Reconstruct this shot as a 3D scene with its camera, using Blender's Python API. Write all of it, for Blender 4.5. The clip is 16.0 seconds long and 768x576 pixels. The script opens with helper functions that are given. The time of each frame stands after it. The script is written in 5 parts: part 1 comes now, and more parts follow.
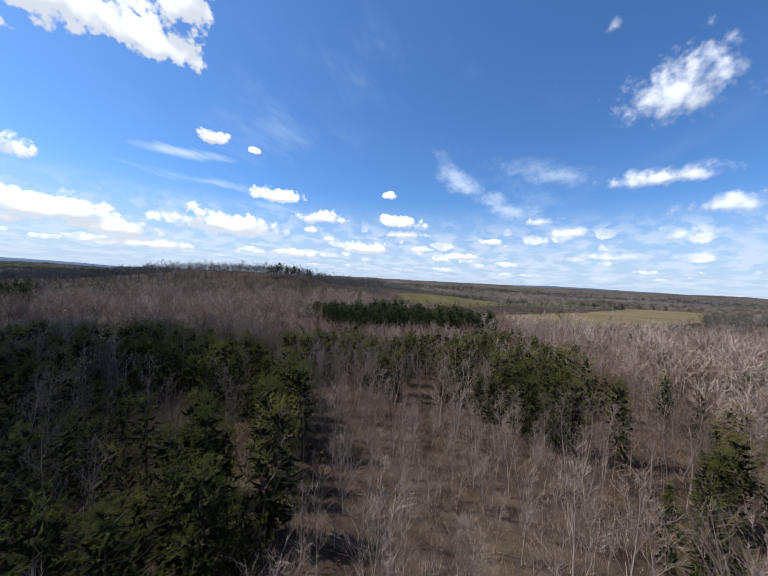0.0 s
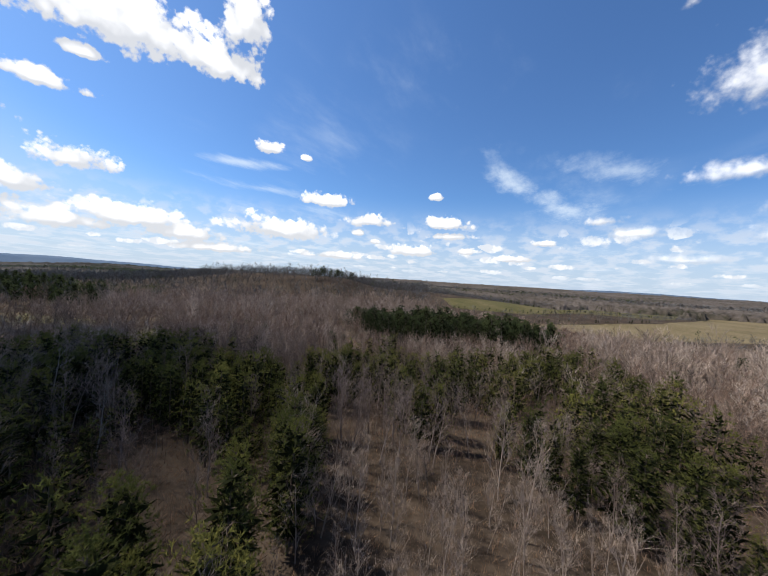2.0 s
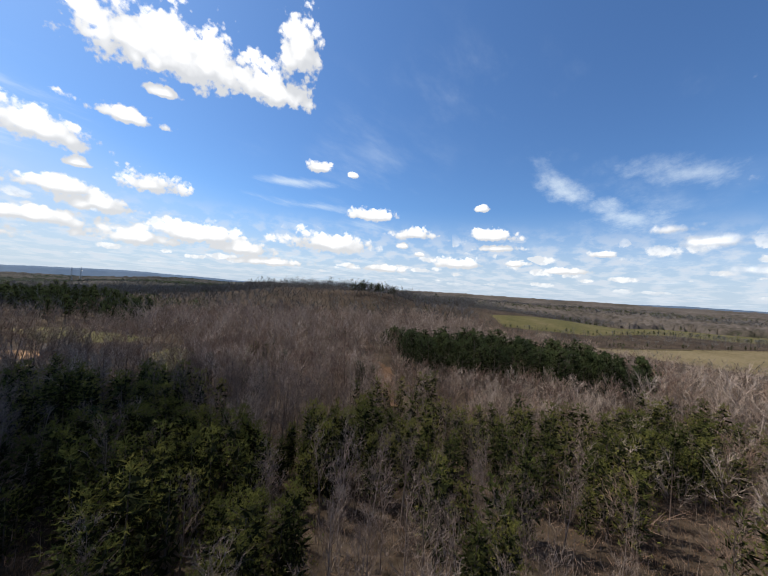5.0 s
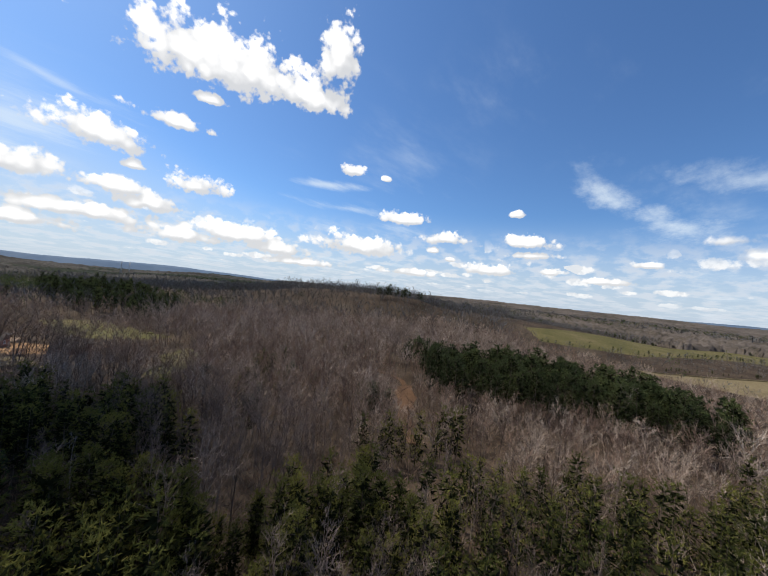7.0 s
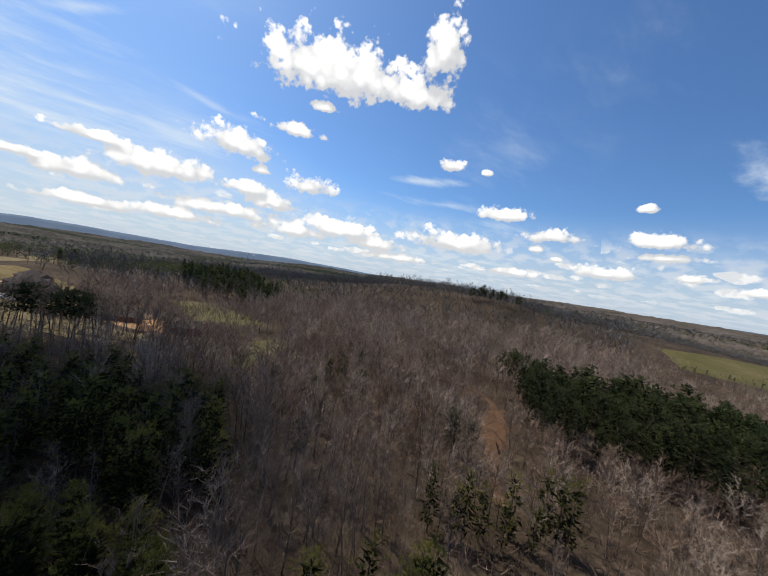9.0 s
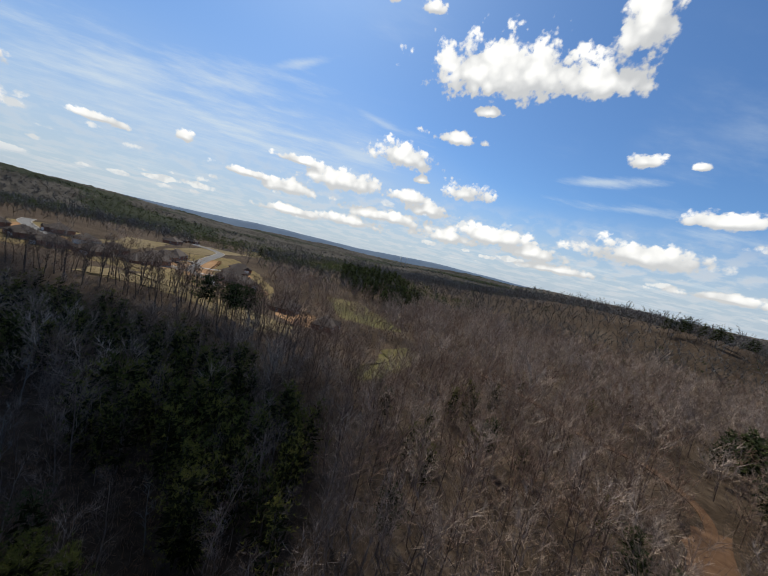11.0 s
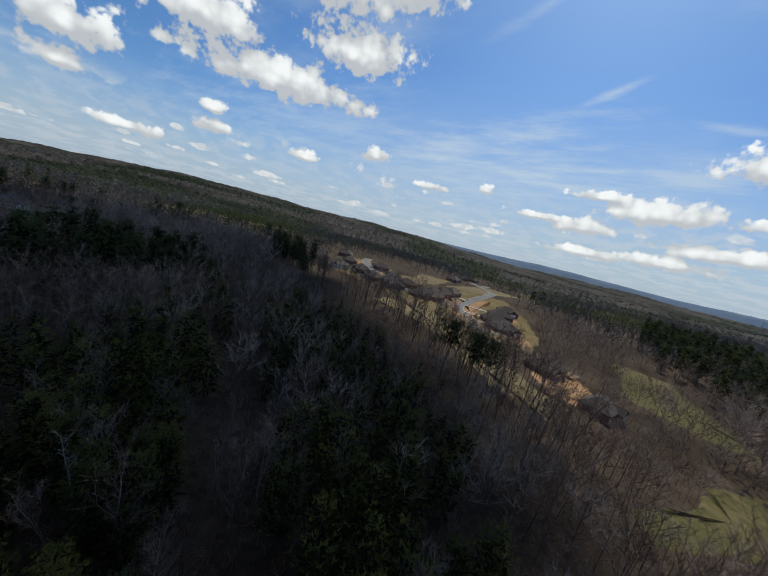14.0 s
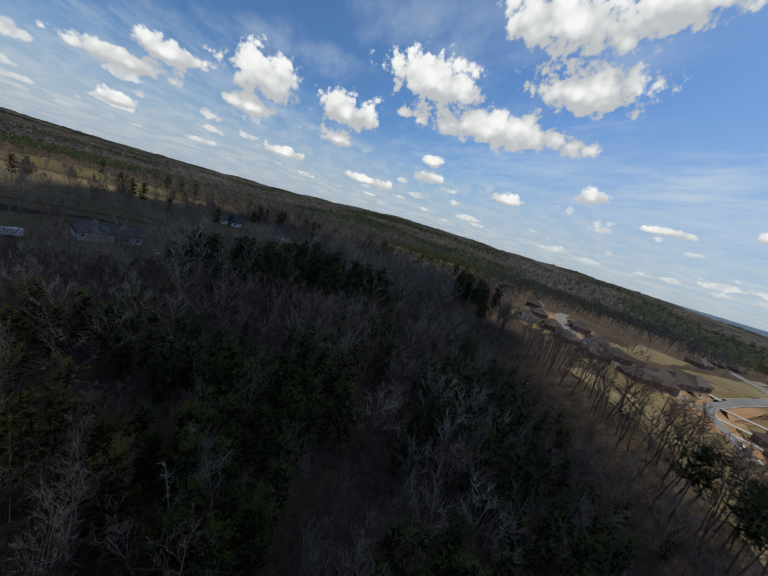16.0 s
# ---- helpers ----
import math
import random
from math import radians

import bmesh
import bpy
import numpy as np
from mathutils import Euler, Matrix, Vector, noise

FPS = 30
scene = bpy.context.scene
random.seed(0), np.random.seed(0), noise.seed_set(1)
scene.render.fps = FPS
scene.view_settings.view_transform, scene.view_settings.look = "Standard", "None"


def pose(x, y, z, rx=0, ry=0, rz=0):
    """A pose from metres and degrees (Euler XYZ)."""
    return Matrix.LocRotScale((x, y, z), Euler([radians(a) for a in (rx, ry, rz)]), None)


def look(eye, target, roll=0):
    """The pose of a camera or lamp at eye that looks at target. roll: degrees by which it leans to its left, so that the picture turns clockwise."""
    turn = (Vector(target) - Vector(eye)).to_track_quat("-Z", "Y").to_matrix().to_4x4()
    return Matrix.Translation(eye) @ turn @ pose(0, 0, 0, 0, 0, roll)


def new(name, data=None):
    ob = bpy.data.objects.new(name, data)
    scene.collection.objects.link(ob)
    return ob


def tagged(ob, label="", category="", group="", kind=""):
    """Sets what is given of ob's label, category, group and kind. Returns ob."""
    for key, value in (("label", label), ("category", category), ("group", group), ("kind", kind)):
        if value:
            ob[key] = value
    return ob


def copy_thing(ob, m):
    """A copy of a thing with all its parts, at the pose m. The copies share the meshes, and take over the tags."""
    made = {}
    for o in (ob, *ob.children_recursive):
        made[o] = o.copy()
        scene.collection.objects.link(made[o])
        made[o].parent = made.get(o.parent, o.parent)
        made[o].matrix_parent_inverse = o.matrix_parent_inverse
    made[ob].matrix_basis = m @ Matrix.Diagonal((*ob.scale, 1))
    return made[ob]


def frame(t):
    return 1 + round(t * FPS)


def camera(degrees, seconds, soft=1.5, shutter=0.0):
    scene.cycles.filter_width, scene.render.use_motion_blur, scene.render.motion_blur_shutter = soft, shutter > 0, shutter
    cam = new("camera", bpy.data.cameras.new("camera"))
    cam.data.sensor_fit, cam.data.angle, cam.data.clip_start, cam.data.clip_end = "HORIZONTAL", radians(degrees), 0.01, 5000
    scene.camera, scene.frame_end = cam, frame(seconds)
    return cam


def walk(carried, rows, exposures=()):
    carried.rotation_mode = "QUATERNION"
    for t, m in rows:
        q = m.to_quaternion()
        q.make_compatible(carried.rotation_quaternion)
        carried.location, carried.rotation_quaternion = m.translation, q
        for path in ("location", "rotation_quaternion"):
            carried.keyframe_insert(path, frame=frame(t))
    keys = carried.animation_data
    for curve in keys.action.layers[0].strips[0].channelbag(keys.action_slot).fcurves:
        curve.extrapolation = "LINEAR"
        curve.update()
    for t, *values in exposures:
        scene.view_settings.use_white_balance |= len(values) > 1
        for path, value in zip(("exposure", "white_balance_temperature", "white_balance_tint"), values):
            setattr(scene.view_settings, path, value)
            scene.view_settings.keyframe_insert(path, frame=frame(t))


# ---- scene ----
cam = camera(100, 16.0, soft=1.1, shutter=0.2)
# seconds, place in metres, yaw, pitch, roll in degrees
ROWS = [
    (0.0, -0.0, 0.0, 30.0, 0.00, -1.26, -3.15),
    (0.5, 0.5, 3.5, 30.4, 2.15, -1.55, -2.93),
    (1.0, 0.8, 7.2, 30.9, 4.33, -1.65, -3.31),
    (1.5, 1.0, 11.1, 31.4, 6.25, -1.67, -3.74),
    (2.0, 1.0, 15.1, 31.9, 8.05, -1.32, -3.70),
    (2.5, 0.9, 19.1, 32.4, 9.38, -0.28, -3.13),
    (3.0, 0.7, 23.0, 32.9, 10.41, 0.68, -2.71),
    (3.5, 0.5, 27.0, 33.3, 11.44, 1.08, -2.95),
    (4.0, 0.4, 31.0, 33.8, 12.87, 0.92, -3.24),
    (6.5, -2.4, 51.7, 36.4, 19.86, 0.34, -5.44),
    (7.0, -3.2, 55.9, 37.0, 20.98, 0.60, -6.23),
    (7.5, -4.3, 60.0, 37.4, 22.77, 0.42, -7.25),
    (8.0, -5.4, 64.1, 37.9, 26.60, -0.24, -8.13),
    (8.5, -6.8, 68.0, 38.4, 31.60, -1.21, -8.51),
    (11.0, -19.8, 86.5, 41.7, 63.88, -6.16, -12.90),
    (11.5, -23.0, 89.3, 41.8, 70.10, -6.69, -13.05),
    (12.0, -26.6, 91.6, 42.2, 77.90, -6.92, -13.46),
    (12.5, -30.2, 93.3, 42.6, 86.78, -7.35, -13.89),
    (13.0, -34.0, 94.4, 43.1, 95.87, -8.51, -14.06),
    (13.5, -37.5, 94.9, 43.6, 104.12, -9.82, -13.78),
    (14.0, -41.3, 94.6, 44.1, 112.20, -10.70, -13.54),
    (14.5, -44.8, 93.9, 44.4, 120.71, -11.11, -14.49),
    (15.0, -48.2, 92.9, 44.7, 129.29, -11.48, -15.80),
    (15.5, -51.4, 91.2, 45.0, 137.82, -11.70, -16.20),
    (16.0, -54.4, 88.9, 45.5, 146.44, -12.56, -16.13),
]
walk(cam, [(t, pose(x, y, z, 90 + p, r, w)) for t, x, y, z, w, p, r in ROWS],
     exposures=[(0.0, 0.12, 6080, 10), (1.5, 0.12, 6400, 10), (4.0, 0.09, 6600, 9), (8.0, 0.0, 6720, 9), (11.0, -0.18, 6780, 7.5), (12.0, -0.3, 6480, 6), (14.5, -0.4, 6440, 5.5), (16.0, -0.4, 6640, 6.5)])

# ---------------------------------------------------------------- sky, sun
SUN_AZ, SUN_EL = radians(84), radians(50)          # azimuth counted leftwards from +y
SUN_DIR = Vector((-math.sin(SUN_AZ) * math.cos(SUN_EL), math.cos(SUN_AZ) * math.cos(SUN_EL), math.sin(SUN_EL)))

sun = new("sun", bpy.data.lights.new("sun", "SUN"))
sun.data.energy, sun.data.angle, sun.data.color = 5.0, radians(1.6), (1.0, 0.95, 0.87)
sun.matrix_world = look((0, 0, 300), Vector((0, 0, 300)) - SUN_DIR)

# cumulus in the sky: azimuth, elevation, half width, half height in degrees
CUMULUS_EAST = [
    (-40.8, 26.5, 6.6, 5.2), (-33.5, 34.5, 1.3, 1.2), (-40.0, 15.9, 7.1, 1.5), (-46.0, 11.7, 5.0, 1.7), (-29.7, 9.1, 4.9, 1.2),
    (-41.9, 8.3, 4.0, 1.6), (-26.1, 10.9, 3.5, 1.1), (-35.1, 5.3, 5.2, 0.9), (-43.9, 5.6, 2.4, 0.9), (-1.8, 10.5, 4.7, 1.4),
    (-3.1, 8.4, 3.9, 0.8), (3.7, 5.6, 5.5, 1.2), (-5.8, 5.9, 1.8, 0.7), (0.0, 14.8, 1.4, 0.7), (11.1, 10.4, 4.6, 1.4),
    (10.3, 6.9, 1.3, 0.6), (13.0, 8.1, 1.1, 0.6), (19.0, 13.1, 4.9, 1.4), (28.7, 20.0, 2.3, 1.1), (22.7, 19.2, 1.0, 0.6),
    (-14.0, 5.0, 4.0, 0.8), (-18.0, 7.6, 2.2, 0.7),
]
CUMULUS_SOUTH = [
    (50.0, 30.5, 12.5, 4.9), (37.5, 29.8, 6.5, 3.2), (33.2, 35.5, 3.2, 5.2), (51.8, 24.9, 2.4, 0.9), (56.1, 20.7, 4.6, 1.2),
    (64.2, 16.6, 6.6, 2.3), (60.3, 13.5, 1.6, 0.8), (52.2, 13.0, 4.9, 2.1), (73.2, 10.6, 7.4, 2.5), (57.9, 9.1, 4.8, 1.5),
    (65.1, 6.3, 7.4, 1.4), (46.9, 6.9, 7.9, 2.1), (26.8, 7.9, 8.6, 2.3), (71.6, 36.0, 1.7, 1.4), (64.6, 35.7, 1.7, 1.1),
    (40.0, 5.6, 5.5, 1.6), (53.5, 5.4, 7.0, 1.5), (62.0, 10.4, 4.6, 1.5), (36.0, 3.6, 6.5, 0.9), (71.0, 4.2, 7.0, 1.3), (82.0, 7.2, 5.4, 1.5), (81.0, 3.6, 7.0, 1.0), (17.0, 4.0, 5.5, 0.9),
    (80.7, 11.6, 4.4, 0.9), (97.0, 9.9, 1.5, 1.0), (88.0, 7.5, 5.0, 0.8), (106.0, 8.5, 3.0, 0.7), (116.2, 11.2, 2.6, 1.4),
]
CUMULUS_WEST = [
    (114.5, 33.9, 6.6, 4.3), (127.5, 31.4, 10.2, 4.6), (122.1, 24.4, 8.9, 3.8), (133.5, 17.6, 15.0, 3.0), (144.1, 21.9, 7.9, 3.7),
    (157.1, 14.2, 5.9, 2.8), (169.2, 14.6, 6.5, 3.5), (170.3, 10.0, 3.4, 1.6), (181.4, 12.2, 4.1, 1.8), (184.7, 9.3, 6.0, 1.7),
    (202.0, 11.2, 6.6, 2.2), (185.4, 4.6, 2.2, 1.0), (157.2, 9.7, 3.5, 1.4), (141.2, 10.8, 2.6, 1.1), (141.0, 8.3, 3.1, 1.2),
    (150.0, 5.0, 4.8, 1.0), (165.0, 5.2, 3.6, 1.0), (128.0, 8.0, 3.6, 1.0), (193.0, 20.0, 6.0, 1.9), (210.0, 22.0, 7.2, 2.6),
]

# thin wisps: azimuth, elevation, half length, half width, lean, strength
CIRRUS_WISPS = [
    (-12.0, 17.5, 8.0, 2.6, 40, 0.85), (-20.0, 13.0, 8.0, 2.4, 20, 0.8), (-27.0, 17.5, 9.0, 2.2, 15, 0.65), (33.0, 17.0, 10.0, 0.9, -4, 0.7),
    (30.0, 13.6, 11.0, 0.9, 0, 0.5), (83.0, 24.6, 6.0, 0.9, -28, 0.7), (92.0, 19.0, 14.0, 3.0, -14, 0.85), (88.0, 13.5, 19.0, 5.0, -4, 0.85), (72.0, 15.0, 12.0, 5.0, -12, 0.6),
    (108.0, 14.0, 14.0, 5.0, -8, 0.75), (70.0, 20.5, 6.0, 0.9, 12, 0.55), (150.0, 27.0, 14.0, 5.0, -15, 0.4), (165.0, 19.0, 12.0, 3.0, -5, 0.45),
    (96.0, 33.0, 9.0, 1.4, -35, 0.4), (128.0, 14.0, 26.0, 7.0, -6, 0.45), (175.0, 12.0, 26.0, 6.0, 4, 0.45), (100.0, 11.0, 26.0, 4.5, -3, 0.5),
]


def build_sky():
    world = bpy.data.worlds.new("sky")
    scene.world = world
    world.use_nodes = True
    nt = world.node_tree
    nt.nodes.clear()

    def node(kind, **sets):
        n = nt.nodes.new(kind)
        for key, value in sets.items():
            if key == "operation":
                n.operation = value
            elif key == "blend_type":
                n.blend_type = value
        return n

    def put(n, i, v):
        if hasattr(v, "is_output"):
            nt.links.new(v, n.inputs[i])
        else:
            n.inputs[i].default_value = v

    def m(op, a, b=0.0, c=0.0, clamp=False):
        n = node("ShaderNodeMath", operation=op)
        n.use_clamp = clamp
        put(n, 0, a), put(n, 1, b), put(n, 2, c)
        return n.outputs[0]

    def vm(op, a, b=(0, 0, 0), c=(0, 0, 0), out=0):
        n = node("ShaderNodeVectorMath", operation=op)
        put(n, 0, a), put(n, 1, b)
        if op == "MULTIPLY_ADD":
            put(n, 2, c)
        return n.outputs[out]

    def ramp(v, a, b, lo=0.0, hi=1.0):
        n = nt.nodes.new("ShaderNodeMapRange")
        n.interpolation_type = "SMOOTHSTEP"
        put(n, 0, v), put(n, 1, a), put(n, 2, b), put(n, 3, lo), put(n, 4, hi)
        return n.outputs[0]

    def fbm(vec, scale, detail, rough=0.55):
        n = nt.nodes.new("ShaderNodeTexNoise")
        put(n, "Vector", vec)
        n.inputs["Scale"].default_value, n.inputs["Detail"].default_value, n.inputs["Roughness"].default_value = scale, detail, rough
        return n.outputs[0]

    def mix(f, a, b):
        n = nt.nodes.new("ShaderNodeMix")
        n.data_type = "RGBA"
        put(n, 0, f), put(n, 6, a), put(n, 7, b)
        return n.outputs[2]

    co = nt.nodes.new("ShaderNodeTexCoord").outputs["Generated"]
    turn = nt.nodes.new("ShaderNodeVectorRotate")
    turn.rotation_type = "Z_AXIS"
    put(turn, "Vector", co)
    turn.inputs["Angle"].default_value = radians(-75)
    sep = nt.nodes.new("ShaderNodeSeparateXYZ")
    put(sep, 0, turn.outputs[0])
    dx, dy, dz = sep.outputs
    az = m("ADD", m("MULTIPLY", m("ARCTAN2", m("MULTIPLY", dx, -1.0), dy), 57.29578), 75.0)
    el = m("MULTIPLY", m("ARCSINE", dz), 57.29578)
    comb = nt.nodes.new("ShaderNodeCombineXYZ")
    put(comb, 0, az), put(comb, 1, el)
    at = comb.outputs[0]

    # clear sky
    clear = nt.nodes.new("ShaderNodeTexSky")
    clear.sky_type, clear.sun_disc = "NISHITA", False
    clear.sun_elevation, clear.sun_rotation = SUN_EL, -SUN_AZ
    clear.altitude, clear.air_density, clear.dust_density, clear.ozone_density = 150, 1.0, 0.6, 2.6
    tint = nt.nodes.new("ShaderNodeMix")
    tint.data_type, tint.blend_type = "RGBA", "MULTIPLY"
    tint.inputs[0].default_value = 1.0
    put(tint, 6, clear.outputs[0]), put(tint, 7, SKY_TINT)
    blue = tint.outputs[2]

    # cumulus field
    near = under = None
    for a, e, w, h in CUMULUS_EAST + CUMULUS_SOUTH + CUMULUS_WEST:
        k = math.cos(radians(e))
        v = vm("MULTIPLY_ADD", at, (k / w, 0.9 / h, 0), (-a * k / w, -0.9 * (e - 0.25 * h) / h, 0))
        d = vm("LENGTH", vm("MAXIMUM", v, vm("MULTIPLY", v, (-1, -1.7, 0))), out=1)
        near = d if near is None else m("MINIMUM", near, d)
        d = vm("LENGTH", vm("ADD", v, (0.12, 0.55, 0)), out=1)
        under = d if under is None else m("MINIMUM", under, d)
    def billows(scale, size):
        n = nt.nodes.new("ShaderNodeTexVoronoi")
        n.feature = "SMOOTH_F1"
        put(n, "Vector", vm("ADD", co, vm("MULTIPLY", wobble, (size, size, size))))
        n.inputs["Scale"].default_value, n.inputs["Smoothness"].default_value = scale, 0.35
        return m("SUBTRACT", 0.42, n.outputs["Distance"])

    drift = nt.nodes.new("ShaderNodeTexNoise")
    put(drift, "Vector", co)
    drift.inputs["Scale"].default_value, drift.inputs["Detail"].default_value = 30.0, 3.0
    wobble = vm("SUBTRACT", drift.outputs["Color"], (0.5, 0.5, 0.5))
    puff = fbm(co, 20.0, 9.0, 0.6)
    large, middle, little = billows(21.0, 0.02), billows(47.0, 0.012), billows(105.0, 0.006)
    tuft = m("ADD", m("MULTIPLY", large, 0.75), m("ADD", m("MULTIPLY", middle, 0.42), m("MULTIPLY", little, 0.22)))
    body = m("ADD", m("SUBTRACT", 1.15, near), m("MULTIPLY", m("SUBTRACT", puff, 0.5), 1.15))
    body = m("ADD", m("ADD", body, tuft), m("MULTIPLY", m("SUBTRACT", fbm(co, 85.0, 4.0, 0.55), 0.5), 0.7))
    soft = ramp(az, -16.0, -32.0)
    cum = ramp(body, 0.04, m("ADD", 0.4, m("MULTIPLY", soft, 0.75)))

    # rows of small flat clouds towards the horizon
    flat = m("ADD", m("MAXIMUM", dz, 0.0), 0.028)
    plane = nt.nodes.new("ShaderNodeCombineXYZ")
    put(plane, 0, m("DIVIDE", dx, flat)), put(plane, 1, m("DIVIDE", dy, flat))
    bank = nt.nodes.new("ShaderNodeCombineXYZ")
    put(bank, 0, m("MULTIPLY", az, 0.34)), put(bank, 1, m("MULTIPLY", m("LOGARITHM", m("ADD", m("MAXIMUM", el, 0.0), 1.6), 2.71828), 6.0))
    rows = fbm(bank.outputs[0], 1.0, 5.0, 0.55)
    low = m("MULTIPLY", ramp(rows, 0.43, 0.66), ramp(el, 13.0, 6.0))
    low = m("MULTIPLY", low, ramp(el, 0.3, 2.0, 0.6, 1.0))
    low = m("MULTIPLY", low, m("MAXIMUM", ramp(az, 60.0, 100.0, 1.0, 0.55), ramp(el, 5.0, 2.0)))
    cell = nt.nodes.new("ShaderNodeTexVoronoi")
    spot = nt.nodes.new("ShaderNodeCombineXYZ")
    put(spot, 0, m("MULTIPLY", az, 0.21)), put(spot, 1, m("MULTIPLY", m("LOGARITHM", m("ADD", m("MAXIMUM", el, 0.0), 1.6), 2.71828), 4.6))
    put(cell, "Vector", spot.outputs[0])
    cell.inputs["Scale"].default_value = 1.0
    tone = nt.nodes.new("ShaderNodeSeparateColor")
    put(tone, 0, cell.outputs["Color"])
    small = m("ADD", m("SUBTRACT", m("MULTIPLY", tone.outputs[0], 0.5), cell.outputs["Distance"]), m("MULTIPLY", m("SUBTRACT", fbm(co, 34.0, 5.0, 0.55), 0.5), 0.9))
    small = m("MULTIPLY", ramp(small, -0.02, 0.14), m("MULTIPLY", ramp(el, 1.2, 3.0), ramp(el, 11.0, 7.0)))
    # grey cover added overhead, out of view, to dim the skylight
    over = m("MULTIPLY", ramp(fbm(co, 3.2, 6.0, 0.6), 0.38, 0.5), ramp(el, 47.0, 60.0, 0.0, 0.9))

    # thin cirrus
    streak = nt.nodes.new("ShaderNodeMapping")
    streak.inputs["Rotation"].default_value = (0.0, 0.0, 0.5)
    streak.inputs["Scale"].default_value = (0.6, 1.25, 1.0)
    put(streak, "Vector", plane.outputs[0])
    thin = fbm(streak.outputs[0], 0.75, 7.0, 0.62)
    veil = fbm(co, 2.6, 2.0)
    cirrus = m("MULTIPLY", ramp(thin, 0.48, 0.78), ramp(veil, 0.42, 0.66))
    cirrus = m("MULTIPLY", cirrus, ramp(el, 44.0, 18.0, 0.35, 0.75))
    wisp = fbm(streak.outputs[0], 2.2, 6.0, 0.65)
    for a, e, w, h, lean, weight in CIRRUS_WISPS:
        k, c, q = math.cos(radians(e)), math.cos(radians(lean)), math.sin(radians(lean))
        off = vm("MULTIPLY_ADD", at, (k, 1, 0), (-a * k, -e, 0))
        u = vm("DOT_PRODUCT", off, (c / w, q / w, 0), out=1)
        v = vm("DOT_PRODUCT", off, (-q / h, c / h, 0), out=1)
        d = m("SQRT", m("ADD", m("MULTIPLY", u, u), m("MULTIPLY", v, v)))
        one = ramp(m("ADD", m("SUBTRACT", 1.0, d), m("MULTIPLY", m("SUBTRACT", wisp, 0.5), 3.0)), 0.0, 1.5, 0.0, weight)
        cirrus = m("MAXIMUM", cirrus, one)

    # colours
    sunward = m("MULTIPLY", ramp(az, 40.0, 78.0), ramp(az, 140.0, 104.0))
    haze = mix(m("MULTIPLY", ramp(el, m("ADD", 15.0, m("MULTIPLY", sunward, 12.0)), 0.5), 0.84), blue, HAZE)
    c = mix(cirrus, haze, CIRRUS)
    lift = m("ADD", m("SUBTRACT", under, near), m("MULTIPLY", m("SUBTRACT", fbm(co, 24.0, 4.0, 0.5), 0.5), 0.7))
    lift = m("ADD", lift, m("MULTIPLY", m("ADD", large, m("MULTIPLY", middle, 0.5)), 0.9))
    shade = ramp(lift, -0.3, 0.75)
    lit = mix(shade, CLOUD_GREY, CLOUD_WHITE)
    c = mix(m("MULTIPLY", low, 0.62), c, mix(ramp(rows, 0.5, 0.66), LOW_WHITE, LOW_GREY))
    c = mix(m("MULTIPLY", small, 0.85), c, mix(ramp(fbm(co, 40.0, 4.0), 0.42, 0.56), SMALL_GREY, SMALL_WHITE))
    c = mix(m("MULTIPLY", cum, m("SUBTRACT", 0.97, m("MULTIPLY", soft, 0.22))), c, lit)
    c = mix(over, c, OVERHEAD_DIM)
    bg = nt.nodes.new("ShaderNodeBackground")
    put(bg, 0, c)
    bg.inputs[1].default_value = SKY_STRENGTH
    out = nt.nodes.new("ShaderNodeOutputWorld")
    nt.links.new(bg.outputs[0], out.inputs[0])


SKY_STRENGTH = 0.1
SKY_TINT = (0.73, 1.04, 1.38, 1)
HAZE = (5.4, 6.4, 7.9, 1)
CIRRUS = (7.5, 8.6, 9.8, 1)
CLOUD_WHITE = (12.6, 12.6, 12.7, 1)
LOW_WHITE = (8.4, 8.7, 9.3, 1)
LOW_GREY = (7.2, 7.7, 8.6, 1)
SMALL_WHITE = (10.0, 10.1, 10.3, 1)
SMALL_GREY = (8.0, 8.3, 8.8, 1)
CLOUD_GREY = (6.9, 7.1, 7.5, 1)
# tone of the unseen overhead cover, dark to cut fill light
OVERHEAD_DIM = (1.7, 1.65, 1.6, 1)
build_sky()

